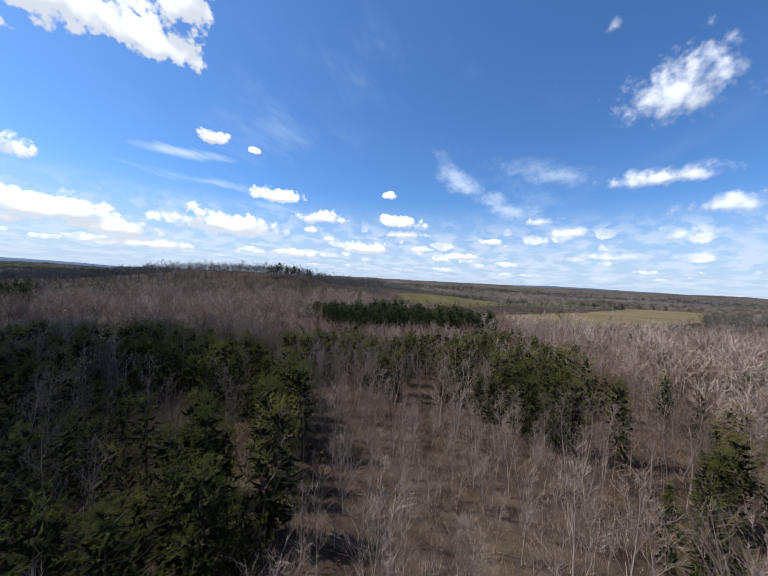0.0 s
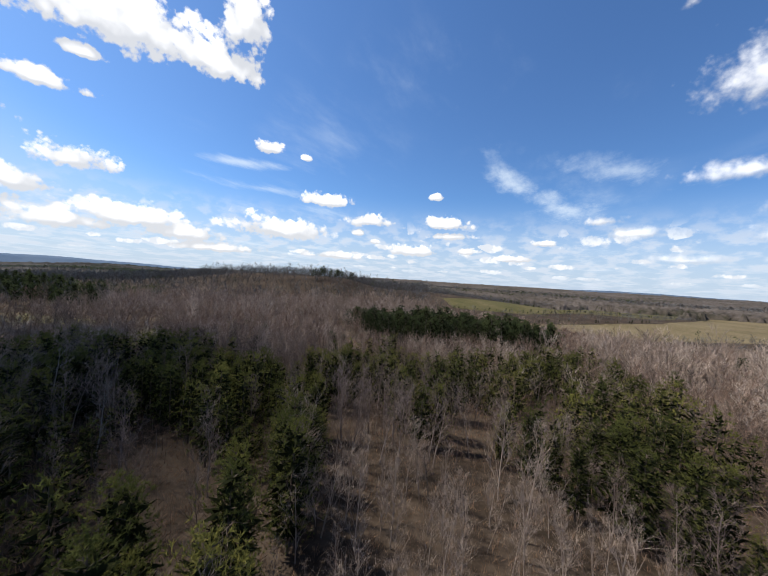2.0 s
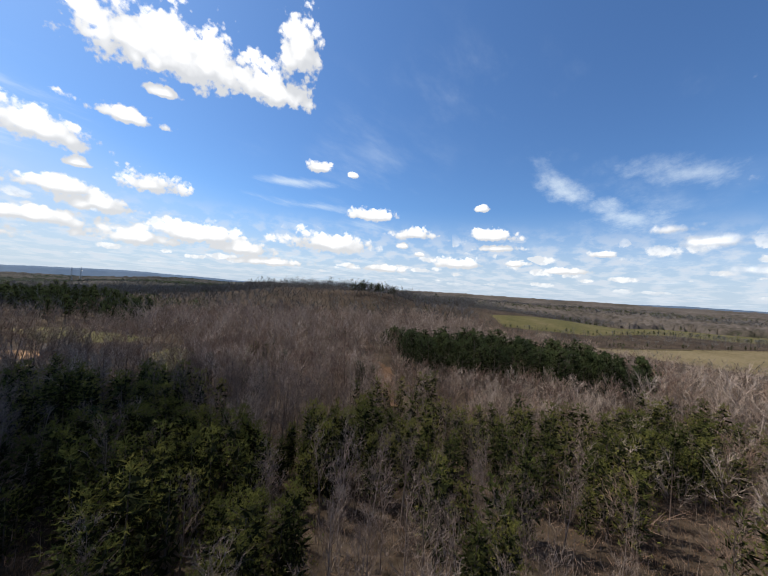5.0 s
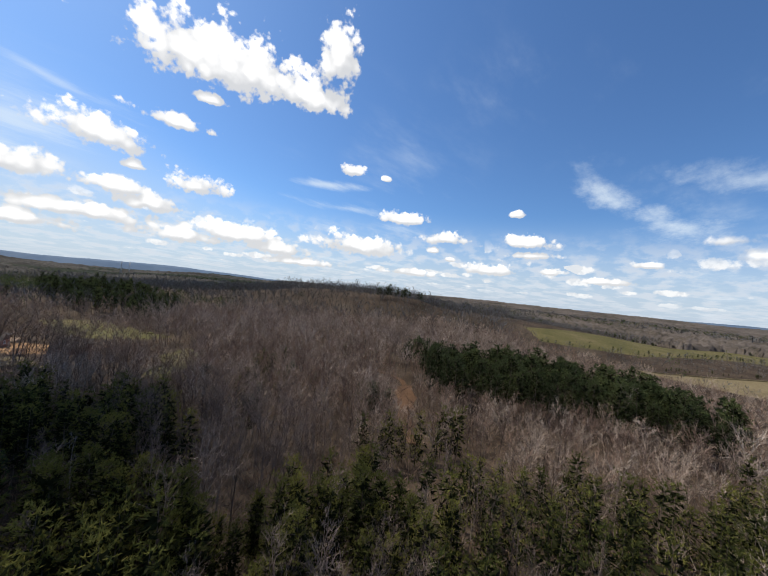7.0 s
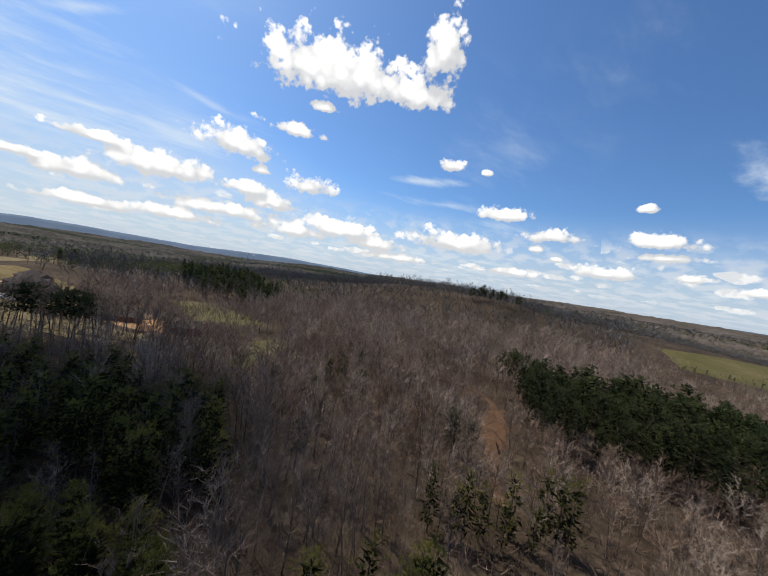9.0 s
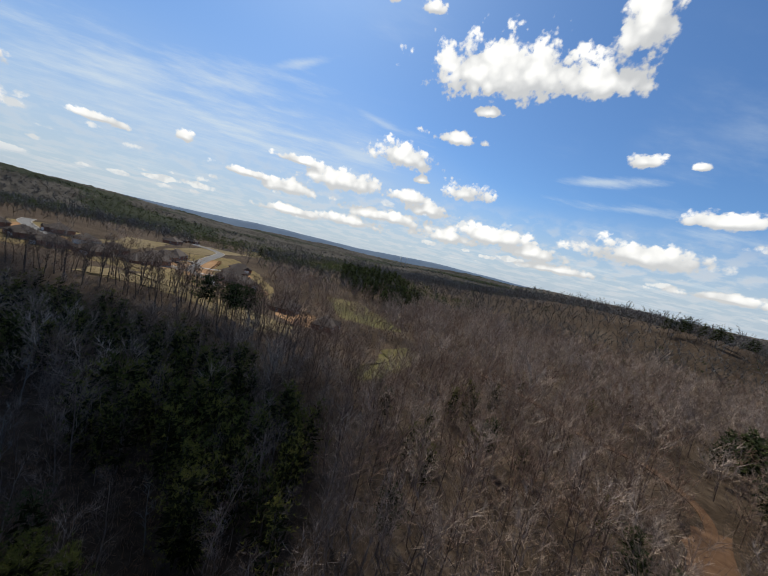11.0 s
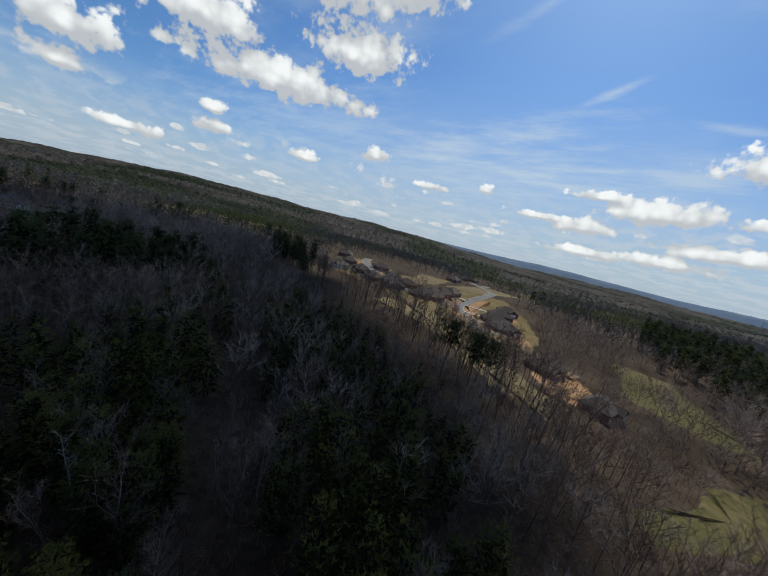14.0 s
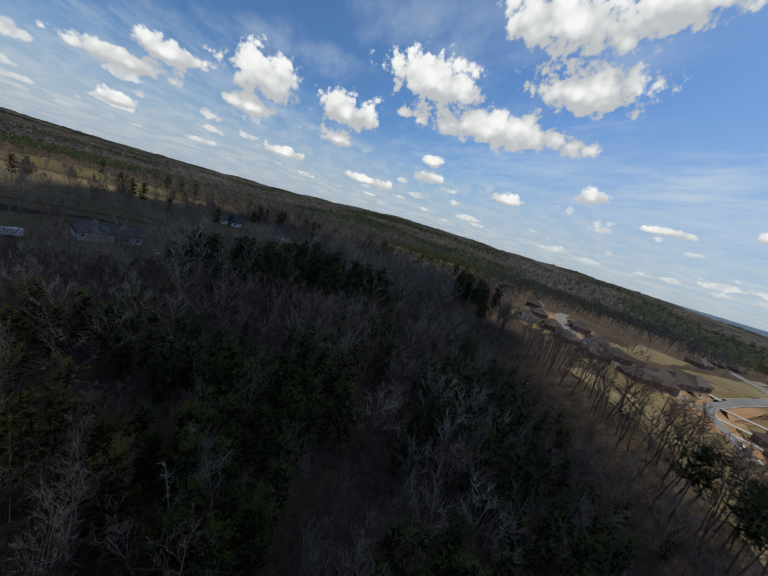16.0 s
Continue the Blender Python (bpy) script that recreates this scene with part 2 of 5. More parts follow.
# ---------------------------------------------------------------- materials
def material(name, stops, scale=1.0, rough=0.9, bump=0.0, bump_scale=8.0, vary="", amount=0.5, space="Object", detail=6.0, metal=0.0, second=0.0, thin=0.0):
    """Colour from two octaves of noise through the stops (position, colour); vary: island, tone or object shifts it piece by piece, tree by tree or thing by thing."""
    mt = bpy.data.materials.new(name)
    mt.use_nodes = True
    nt = mt.node_tree
    bsdf = nt.nodes["Principled BSDF"]
    bsdf.inputs["Roughness"].default_value = rough
    bsdf.inputs["Metallic"].default_value = metal
    bsdf.inputs["Specular IOR Level"].default_value = 0.03 if rough > 0.75 else 0.3
    tc = nt.nodes.new("ShaderNodeTexCoord")
    no = nt.nodes.new("ShaderNodeTexNoise")
    no.inputs["Scale"].default_value, no.inputs["Detail"].default_value = scale, detail
    no.inputs["Roughness"].default_value = 0.62
    nt.links.new(tc.outputs[space], no.inputs["Vector"])
    value = no.outputs[0]
    if second:
        wide = nt.nodes.new("ShaderNodeTexNoise")
        wide.inputs["Scale"].default_value, wide.inputs["Detail"].default_value = second, 3.0
        nt.links.new(tc.outputs[space], wide.inputs["Vector"])
        mx = nt.nodes.new("ShaderNodeMix")
        mx.inputs[0].default_value = 0.45
        nt.links.new(value, mx.inputs[2]), nt.links.new(wide.outputs[0], mx.inputs[3])
        value = mx.outputs[0]
    for k, kind in enumerate(vary.split()):
        if kind == "island":
            rnd = nt.nodes.new("ShaderNodeNewGeometry").outputs["Random Per Island"]
        elif kind == "tone":
            tone = nt.nodes.new("ShaderNodeAttribute")
            tone.attribute_name = "tone"
            rnd = tone.outputs["Fac"]
        else:
            rnd = nt.nodes.new("ShaderNodeObjectInfo").outputs["Random"]
        mx = nt.nodes.new("ShaderNodeMix")
        mx.inputs[0].default_value = amount if k == 0 else 0.4
        nt.links.new(value, mx.inputs[2]), nt.links.new(rnd, mx.inputs[3])
        value = mx.outputs[0]
    cr = nt.nodes.new("ShaderNodeValToRGB")
    while len(cr.color_ramp.elements) < len(stops):
        cr.color_ramp.elements.new(0.5)
    for e, (pos, col) in zip(cr.color_ramp.elements, stops):
        e.position, e.color = pos, (*col, 1)
    nt.links.new(value, cr.inputs[0])
    nt.links.new(cr.outputs[0], bsdf.inputs["Base Color"])
    if thin:
        through_light, both = nt.nodes.new("ShaderNodeBsdfTranslucent"), nt.nodes.new("ShaderNodeMixShader")
        both.inputs[0].default_value = thin
        nt.links.new(cr.outputs[0], through_light.inputs[0])
        nt.links.new(bsdf.outputs[0], both.inputs[1]), nt.links.new(through_light.outputs[0], both.inputs[2])
        nt.links.new(both.outputs[0], nt.nodes["Material Output"].inputs[0])
    if bump:
        bn = nt.nodes.new("ShaderNodeTexNoise")
        bn.inputs["Scale"].default_value, bn.inputs["Detail"].default_value = bump_scale, 5.0
        nt.links.new(tc.outputs[space], bn.inputs["Vector"])
        bp = nt.nodes.new("ShaderNodeBump")
        bp.inputs["Strength"].default_value, bp.inputs["Distance"].default_value = 0.8, bump
        nt.links.new(bn.outputs[0], bp.inputs["Height"])
        nt.links.new(bp.outputs[0], bsdf.inputs["Normal"])
    return mt


M_GROUND = material("leaf_litter", [(0.3, (0.022, 0.017, 0.013)), (0.45, (0.047, 0.034, 0.024)), (0.55, (0.074, 0.054, 0.039)), (0.68, (0.111, 0.087, 0.063))],
                    scale=0.5, bump=0.25, bump_scale=1.3, second=0.035, detail=9)
M_FIELD = material("pasture_grass", [(0.32, (0.059, 0.058, 0.023)), (0.5, (0.101, 0.090, 0.037)), (0.66, (0.158, 0.123, 0.068))], scale=0.35, bump=0.06, bump_scale=3, second=0.03)
M_DRYFIELD = material("dry_pasture", [(0.32, (0.099, 0.080, 0.040)), (0.5, (0.162, 0.126, 0.070)), (0.66, (0.217, 0.173, 0.102))], scale=0.35, bump=0.06, bump_scale=3, second=0.02)
M_LAWN = material("thin_plot_grass", [(0.3, (0.081, 0.064, 0.029)), (0.48, (0.146, 0.113, 0.053)), (0.6, (0.195, 0.143, 0.071)), (0.72, (0.267, 0.182, 0.103))], scale=0.3, bump=0.06, bump_scale=3, second=0.05)
M_CLAY = material("bare_clay_soil", [(0.3, (0.177, 0.098, 0.048)), (0.5, (0.290, 0.168, 0.086)), (0.7, (0.370, 0.243, 0.141))], scale=0.4, bump=0.06, bump_scale=3, second=0.06)
M_TRACK = material("dirt_track", [(0.3, (0.068, 0.038, 0.023)), (0.5, (0.113, 0.066, 0.040)), (0.7, (0.152, 0.092, 0.061))], scale=0.6, bump=0.05, bump_scale=3, second=0.08)
M_ASPHALT = material("worn_asphalt", [(0.3, (0.136, 0.132, 0.128)), (0.6, (0.196, 0.191, 0.187)), (0.8, (0.230, 0.221, 0.212))], scale=1.5, second=0.1)
M_CONCRETE = material("pale_concrete", [(0.3, (0.293, 0.272, 0.244)), (0.6, (0.384, 0.362, 0.327)), (0.8, (0.418, 0.397, 0.362))], scale=1.5, second=0.2)
M_BARK = material("grey_bark", [(0.2, (0.075, 0.053, 0.043)), (0.5, (0.188, 0.140, 0.115)), (0.8, (0.338, 0.269, 0.227))], scale=3.0, vary="object island", amount=0.45)
M_TWIG = material("twig_bark", [(0.15, (0.127, 0.088, 0.069)), (0.5, (0.343, 0.260, 0.205)), (0.85, (0.603, 0.488, 0.392))], scale=0.12, vary="island tone", amount=0.3)
M_TWIG_PALE = material("pale_twig_bark", [(0.15, (0.120, 0.090, 0.073)), (0.5, (0.300, 0.239, 0.193)), (0.85, (0.512, 0.431, 0.358))], scale=0.12, vary="island tone", amount=0.3)
M_TWIG_DARK = material("dark_twig_bark", [(0.15, (0.077, 0.049, 0.036)), (0.5, (0.208, 0.137, 0.102)), (0.85, (0.384, 0.266, 0.197))], scale=0.12, vary="island tone", amount=0.3)
# twig colour greyed for distance, aerial haze mixed into it
M_TWIG_FAR = material("hazy_distant_twigs", [(0.15, (0.074, 0.070, 0.067)), (0.5, (0.131, 0.127, 0.123)), (0.85, (0.209, 0.208, 0.207))], scale=0.03, vary="island tone", amount=0.2)
M_EDGEBARK = material("dark_trunk_bark", [(0.25, (0.055, 0.044, 0.036)), (0.5, (0.10, 0.082, 0.07)), (0.8, (0.16, 0.135, 0.118))], scale=3.0)
M_SAPLING = material("sapling_bark", [(0.2, (0.173, 0.128, 0.101)), (0.5, (0.276, 0.213, 0.172)), (0.85, (0.397, 0.326, 0.268))], scale=0.3, vary="island", amount=0.55)
M_PALE = material("pale_bark", [(0.2, (0.130, 0.117, 0.102)), (0.6, (0.217, 0.199, 0.178)), (0.9, (0.269, 0.252, 0.230))], scale=1.0, vary="island", amount=0.5)
M_PINEBARK = material("pine_bark", [(0.2, (0.06, 0.045, 0.036)), (0.6, (0.13, 0.10, 0.08)), (0.9, (0.2, 0.155, 0.125))], scale=4.0)
M_NEEDLE = material("pine_needles", [(0.2, (0.050, 0.058, 0.018)), (0.45, (0.105, 0.110, 0.031)), (0.65, (0.169, 0.161, 0.043)), (0.9, (0.267, 0.222, 0.058))],
                    scale=0.3, vary="island object", amount=0.3, rough=0.8, thin=0.35)
M_NEEDLE_DARK = material("mature_pine_needles", [(0.2, (0.029, 0.041, 0.020)), (0.5, (0.062, 0.079, 0.033)), (0.75, (0.106, 0.121, 0.046)), (0.97, (0.162, 0.163, 0.061))],
                         scale=0.3, vary="island tone", amount=0.35, rough=0.8, thin=0.3)
M_NEEDLE_STAND = material("young_stand_needles", [(0.2, (0.050, 0.058, 0.018)), (0.45, (0.105, 0.110, 0.031)), (0.65, (0.169, 0.161, 0.043)), (0.9, (0.267, 0.222, 0.058))],
                          scale=0.3, vary="island tone", amount=0.3, rough=0.8, thin=0.35)
M_NEEDLE_TALL = material("tall_pine_needles", [(0.2, (0.029, 0.041, 0.020)), (0.5, (0.062, 0.079, 0.033)), (0.75, (0.106, 0.121, 0.046)), (0.97, (0.162, 0.163, 0.061))],
                         scale=0.3, vary="island object", amount=0.35, rough=0.8, thin=0.3)
# near-black, so the shade inside a pine crown is put into the colour
M_INNER_SHADE = material("inner_shade_needles", [(0.3, (0.012, 0.014, 0.005)), (0.7, (0.026, 0.028, 0.011))], scale=1.5, rough=0.95)
M_BRUSH = material("dry_brush", [(0.2, (0.158, 0.090, 0.057)), (0.5, (0.263, 0.160, 0.100)), (0.85, (0.377, 0.250, 0.160))], scale=0.2, vary="island", amount=0.6)
M_FARWOOD = material("distant_pine_woods", [(0.40, (0.007, 0.010, 0.006)), (0.47, (0.013, 0.018, 0.010)), (0.54, (0.022, 0.027, 0.016)), (0.66, (0.036, 0.040, 0.025))],
                     scale=0.05, second=0.0045, detail=8, bump=3.0, bump_scale=0.09)
# dim copy of the far leafless woods, back light and cloud shade in its colour
M_FARBARE_DIM = material("dim_leafless_woods", [(0.40, (0.020, 0.018, 0.015)), (0.46, (0.034, 0.031, 0.027)), (0.52, (0.053, 0.048, 0.042)), (0.64, (0.080, 0.072, 0.064))],
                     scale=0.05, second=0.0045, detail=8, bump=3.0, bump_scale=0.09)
# pale copy of the same woods, with the northern haze in its colour
M_FARBARE_HAZY = material("hazy_north_hardwoods", [(0.38, (0.038, 0.036, 0.025)), (0.45, (0.072, 0.060, 0.048)), (0.55, (0.106, 0.088, 0.075)), (0.66, (0.145, 0.123, 0.106))],
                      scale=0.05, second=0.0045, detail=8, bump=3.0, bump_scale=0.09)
# blue of the distant haze painted into the ridge woods
M_RIDGE_HAZE = material("hazy_ridge_woods", [(0.3, (0.083, 0.124, 0.188)), (0.7, (0.117, 0.162, 0.225))], scale=0.004)
M_SHINGLE = material("brown_shingles", [(0.25, (0.054, 0.045, 0.040)), (0.5, (0.095, 0.079, 0.070)), (0.8, (0.135, 0.115, 0.101))], scale=2.5, bump=0.02, bump_scale=12, second=0.3, vary="object", amount=0.3)
M_SHINGLE_GREY = material("slate_grey_roofing", [(0.25, (0.062, 0.066, 0.073)), (0.5, (0.099, 0.102, 0.112)), (0.8, (0.136, 0.141, 0.148))], scale=2.0, second=0.3)
M_BRICK = material("brick_veneer", [(0.25, (0.13, 0.065, 0.045)), (0.5, (0.24, 0.125, 0.09)), (0.8, (0.34, 0.2, 0.15))], scale=5.0, second=0.4, vary="object", amount=0.3)
M_SIDING = material("pale_siding", [(0.3, (0.5, 0.47, 0.42)), (0.7, (0.66, 0.63, 0.58))], scale=1.0, second=0.2)
M_WHITE = material("white_paint", [(0.3, (0.68, 0.68, 0.67)), (0.7, (0.8, 0.8, 0.79))], scale=2.0, rough=0.5)
M_DARKDOOR = material("dark_trim", [(0.3, (0.035, 0.033, 0.032)), (0.7, (0.07, 0.066, 0.062))], scale=2.0, rough=0.5)
M_GLASS = material("window_glass", [(0.3, (0.03, 0.035, 0.04)), (0.7, (0.055, 0.06, 0.07))], scale=1.0, rough=0.08)
M_WOODDECK = material("weathered_deck_boards", [(0.3, (0.16, 0.11, 0.075)), (0.7, (0.29, 0.21, 0.145))], scale=1.5)
M_STEEL = material("galvanised_steel", [(0.3, (0.28, 0.29, 0.31)), (0.7, (0.4, 0.41, 0.43))], scale=1.0, rough=0.5, metal=0.6)
M_CAR = material("white_car_paint", [(0.3, (0.74, 0.74, 0.74)), (0.7, (0.8, 0.8, 0.8))], scale=1.0, rough=0.25)
M_RUBBER = material("tyre_rubber", [(0.3, (0.02, 0.02, 0.02)), (0.7, (0.035, 0.035, 0.035))], scale=5.0)
M_CLOUD = material("cloud_water", [(0.3, (0.8, 0.8, 0.8)), (0.7, (0.86, 0.86, 0.86))], scale=0.02, rough=1.0)

# ---------------------------------------------------------------- the land
RISES = [
    (14, 28, 6.5), (0, -20, 7), (40, 60, 4), (-6, 39, 5.5), (0, 110, 0.5), (-29, 166, -3.5), (-60, 177, -4.5), (-67, 248, -4.5),
    (-171, 175, -6.5), (-249, 161, -11), (-300, 200, -7), (-290, 102, -5), (-409, 91, 1), (-379, -48, 5), (-229, 60, 3),
    (-42, -90, 6), (5, -222, 5), (65, 174, -2), (200, 100, -2), (150, 300, -5), (300, 800, -8), (-160, 510, 33), (-260, 560, 33),
    (-60, 560, 17), (-173, 318, -3), (-605, 157, -17), (-140, 93, -1), (-60, 60, 3), (-100, -10, 5),
]


def ground_z(x, y):
    """Height of the land at x, y (arrays or numbers)."""
    x, y = np.asarray(x, float), np.asarray(y, float)
    num, den = np.zeros_like(x), np.zeros_like(x)
    for a, b, c in RISES:
        w = 1 / ((x - a) ** 2 + (y - b) ** 2 + 900) ** 1.6
        num, den = num + w * c, den + w
    r = np.hypot(x + 30, y - 80)
    west = np.clip((-(x + 30) * 0.999 - (y - 80) * 0.03) / np.maximum(r, 1), 0, 1) ** 2
    drop = np.clip((r - 420) / 1200, 0, 1)
    far = (-9 + (26 + 30 * (1 - west)) * np.clip((r - 1500) / 3000, 0, 1) + 5 * np.sin(x / 310 + 1) * np.cos(y / 270) + 7 * np.sin(x / 900 + y / 700)
           - 58 * west * drop * drop * (3 - 2 * drop))
    roll = np.sin(x / 190 + 0.7 * np.sin(y / 260)) * np.sin(y / 230 + 1.3) + 0.6 * np.sin(x / 97 - y / 120) + 0.9 * np.sin(x / 420 + y / 360 + 2)
    far = far + roll * (4.0 + 4.5 * np.clip((r - 900) / 1600, 0, 1)) * np.where(x < 0, 1.0, 0.4)
    south = np.clip((80 - y) / np.maximum(r, 1), 0, 1)
    hills = np.clip((south - 0.02) / 0.3, 0, 1) * np.clip((0.98 - south) / 0.2, 0, 1) * (x < 0)
    far = far + 64 * hills * np.clip((r - 800) / 1900, 0, 1) - 70 * np.clip((south - 0.85) / 0.15, 0, 1) * np.clip((r - 800) / 2600, 0, 1)
    s = np.clip((r - 450) / 700, 0, 1)
    s = s * s * (3 - 2 * s)
    return num / den * (1 - s) + far * s


def gz(x, y):
    return float(ground_z(x, y))


def mesh_from(name, verts, faces, mats, face_mat=None, smooth=False, tone=None):
    """A mesh from numpy arrays of corners and of triangles or quads."""
    me = bpy.data.meshes.new(name)
    verts, faces = np.asarray(verts, np.float32), np.asarray(faces, np.int32)
    n = faces.shape[1]
    me.vertices.add(len(verts))
    me.vertices.foreach_set("co", verts.ravel())
    me.loops.add(faces.size)
    me.loops.foreach_set("vertex_index", faces.ravel())
    me.polygons.add(len(faces))
    me.polygons.foreach_set("loop_start", np.arange(0, faces.size, n, dtype=np.int32))
    me.polygons.foreach_set("loop_total", np.full(len(faces), n, np.int32))
    for mt in mats:
        me.materials.append(mt)
    if face_mat is not None:
        me.polygons.foreach_set("material_index", np.asarray(face_mat, np.int32))
    me.polygons.foreach_set("use_smooth", np.full(len(faces), smooth))
    if tone is not None:
        me.attributes.new("tone", "FLOAT", "POINT").data.foreach_set("value", np.asarray(tone, np.float32))
    me.update(calc_edges=True)
    return me


def build_ground():
    n = 210
    u = np.linspace(-1, 1, n)
    x, y = -100 + 105 * np.sinh(4.57 * u), 90 + 105 * np.sinh(4.57 * u)
    X, Y = np.meshgrid(x, y)
    Z = ground_z(X, Y)
    i = np.arange(n * n).reshape(n, n)
    faces = np.stack([i[:-1, :-1], i[:-1, 1:], i[1:, 1:], i[1:, :-1]], -1).reshape(-1, 4)
    ob = new("ground", mesh_from("ground", np.stack([X, Y, Z], -1).reshape(-1, 3), faces, [M_GROUND], smooth=True))
    tagged(ob, "brown leaf-littered rolling ground under the woods", "ground", kind="structure")


build_ground()


def patch(name, corners, mt, label, category, lift=0.25, step=4.0, rough_edge=1.5, seed=1):
    """A sheet laid on the land inside a star-shaped outline, with an uneven rim."""
    rng = np.random.default_rng(seed)
    ring = []
    for (x0, y0), (x1, y1) in zip(corners, corners[1:] + corners[:1]):
        k = max(1, int(math.hypot(x1 - x0, y1 - y0) / step))
        ring += [(x0 + (x1 - x0) * j / k, y0 + (y1 - y0) * j / k) for j in range(k)]
    ring = np.array(ring)
    mid = ring.mean(0)
    ring = ring + rng.normal(0, rough_edge * 0.5, ring.shape)
    reach = np.hypot(*(ring - mid).T).max()
    k = int(np.clip(reach / (step * 1.2), 4, 40))
    pts = np.concatenate([[mid]] + [mid + (ring - mid) * (j / k) for j in range(1, k + 1)])
    z = ground_z(pts[:, 0], pts[:, 1]) + lift
    z[-len(ring):] -= lift * 1.2
    m, tris = len(ring), []
    for j in range(m):
        tris.append((0, 1 + j, 1 + (j + 1) % m))
    for r in range(k - 1):
        a, b = 1 + r * m, 1 + (r + 1) * m
        for j in range(m):
            q = (j + 1) % m
            tris += [(a + j, b + j, b + q), (a + j, b + q, a + q)]
    ob = new(name, mesh_from(name, np.column_stack([pts, z]), tris, [mt], smooth=True))
    return tagged(ob, label, category, kind="structure")


def strip(name, line, width, mt, label, category, lift=0.3, kerb=None):
    """A road or track draped along a line."""
    pts = []
    for (x0, y0), (x1, y1) in zip(line, line[1:]):
        k = max(1, int(math.hypot(x1 - x0, y1 - y0) / 2.5))
        pts += [(x0 + (x1 - x0) * j / k, y0 + (y1 - y0) * j / k) for j in range(k)]
    pts = np.array(pts + [line[-1]])
    for _ in range(6):
        pts[1:-1] = (pts[:-2] + 2 * pts[1:-1] + pts[2:]) / 4
    d = np.gradient(pts, axis=0)
    d /= np.linalg.norm(d, axis=1)[:, None]
    side = np.column_stack([-d[:, 1], d[:, 0]])
    cols = [(-0.5, -0.5), (-0.5, 0.0), (-0.17, 0.02), (0.17, 0.02), (0.5, 0.0), (0.5, -0.5)]
    V = np.concatenate([np.column_stack([pts + side * width * o, ground_z(*pts.T) + lift + dz]) for o, dz in cols])
    n, F = len(pts), []
    for c in range(len(cols) - 1):
        for j in range(n - 1):
            F.append((c * n + j, c * n + j + 1, (c + 1) * n + j + 1, (c + 1) * n + j))
    ob = new(name, mesh_from(name, V, F, [mt]))
    tagged(ob, label, category, kind="structure")
    if kerb:
        for s in (-1, 1):
            cs = [(s * (width / 2 + 0.02), -0.2), (s * (width / 2 + 0.02), 0.14), (s * (width / 2 + 0.42), 0.14), (s * (width / 2 + 0.42), -0.3)]
            V = np.concatenate([np.column_stack([pts + side * o, ground_z(*pts.T) + lift + dz]) for o, dz in cs])
            F = [(c * n + j, c * n + j + 1, (c + 1) * n + j + 1, (c + 1) * n + j) for c in range(3) for j in range(n - 1)]
            k = new("kerb", mesh_from("kerb", V, F, [kerb]))
            tagged(k, "pale concrete kerb along the asphalt street", "kerb", kind="structure")
    return ob


FIELDS = {
    "south_meadow": [(-296, 176), (-286, 204), (-240, 206), (-196, 200), (-200, 186), (-226, 166)],
    "small_meadow": [(-134, 150), (-122, 133), (-112, 134), (-128, 160), (-150, 184), (-166, 186), (-158, 166)],
    "east_pasture": [(90, 360), (140, 336), (190, 315), (300, 340), (400, 400), (680, 680), (570, 760), (270, 440), (186, 408)],
    "far_pasture": [(18, 480), (30, 414), (125, 440), (270, 566), (430, 650), (560, 800), (390, 870), (250, 750), (130, 600)],
    "village_green": [(-372, 38), (-430, 66), (-560, 60), (-620, 120), (-480, 128), (-420, 96), (-380, 70)],
    "back_green": [(-330, -6), (-352, 10), (-400, 6), (-430, 40), (-370, 34), (-338, 24)],
}
FIELDS.update({
    "west_pasture": [(120, -310), (30, -430), (-100, -330), (-90, -296), (0, -300)],
    "verge": [(-148, 122), (-172, 120), (-200, 100), (-224, 64), (-232, 30), (-216, 26), (-202, 60), (-184, 84), (-162, 100)],
    "farm_grass": [(110, -122), (130, -200), (110, -290), (0, -284), (-90, -284), (-150, -236), (-170, -170), (-130, -118), (-60, -114), (20, -116)],
    "wood_field": [(-360, -350), (-440, -330), (-450, -352), (-420, -396), (-340, -404)],
    "hill_field": [(-424, -262), (-500, -276), (-560, -322), (-520, -330), (-440, -298)],
    "long_field": [(-640, 132), (-700, 120), (-740, 150), (-720, 176), (-650, 172)],
    "ridge_field": [(-900, -140), (-1010, -90), (-1120, -120), (-1080, -190), (-940, -200)],
    "yard": [(-2, -48), (-60, -58), (-98, -80), (-96, -108), (-30, -112), (15, -90)],
})
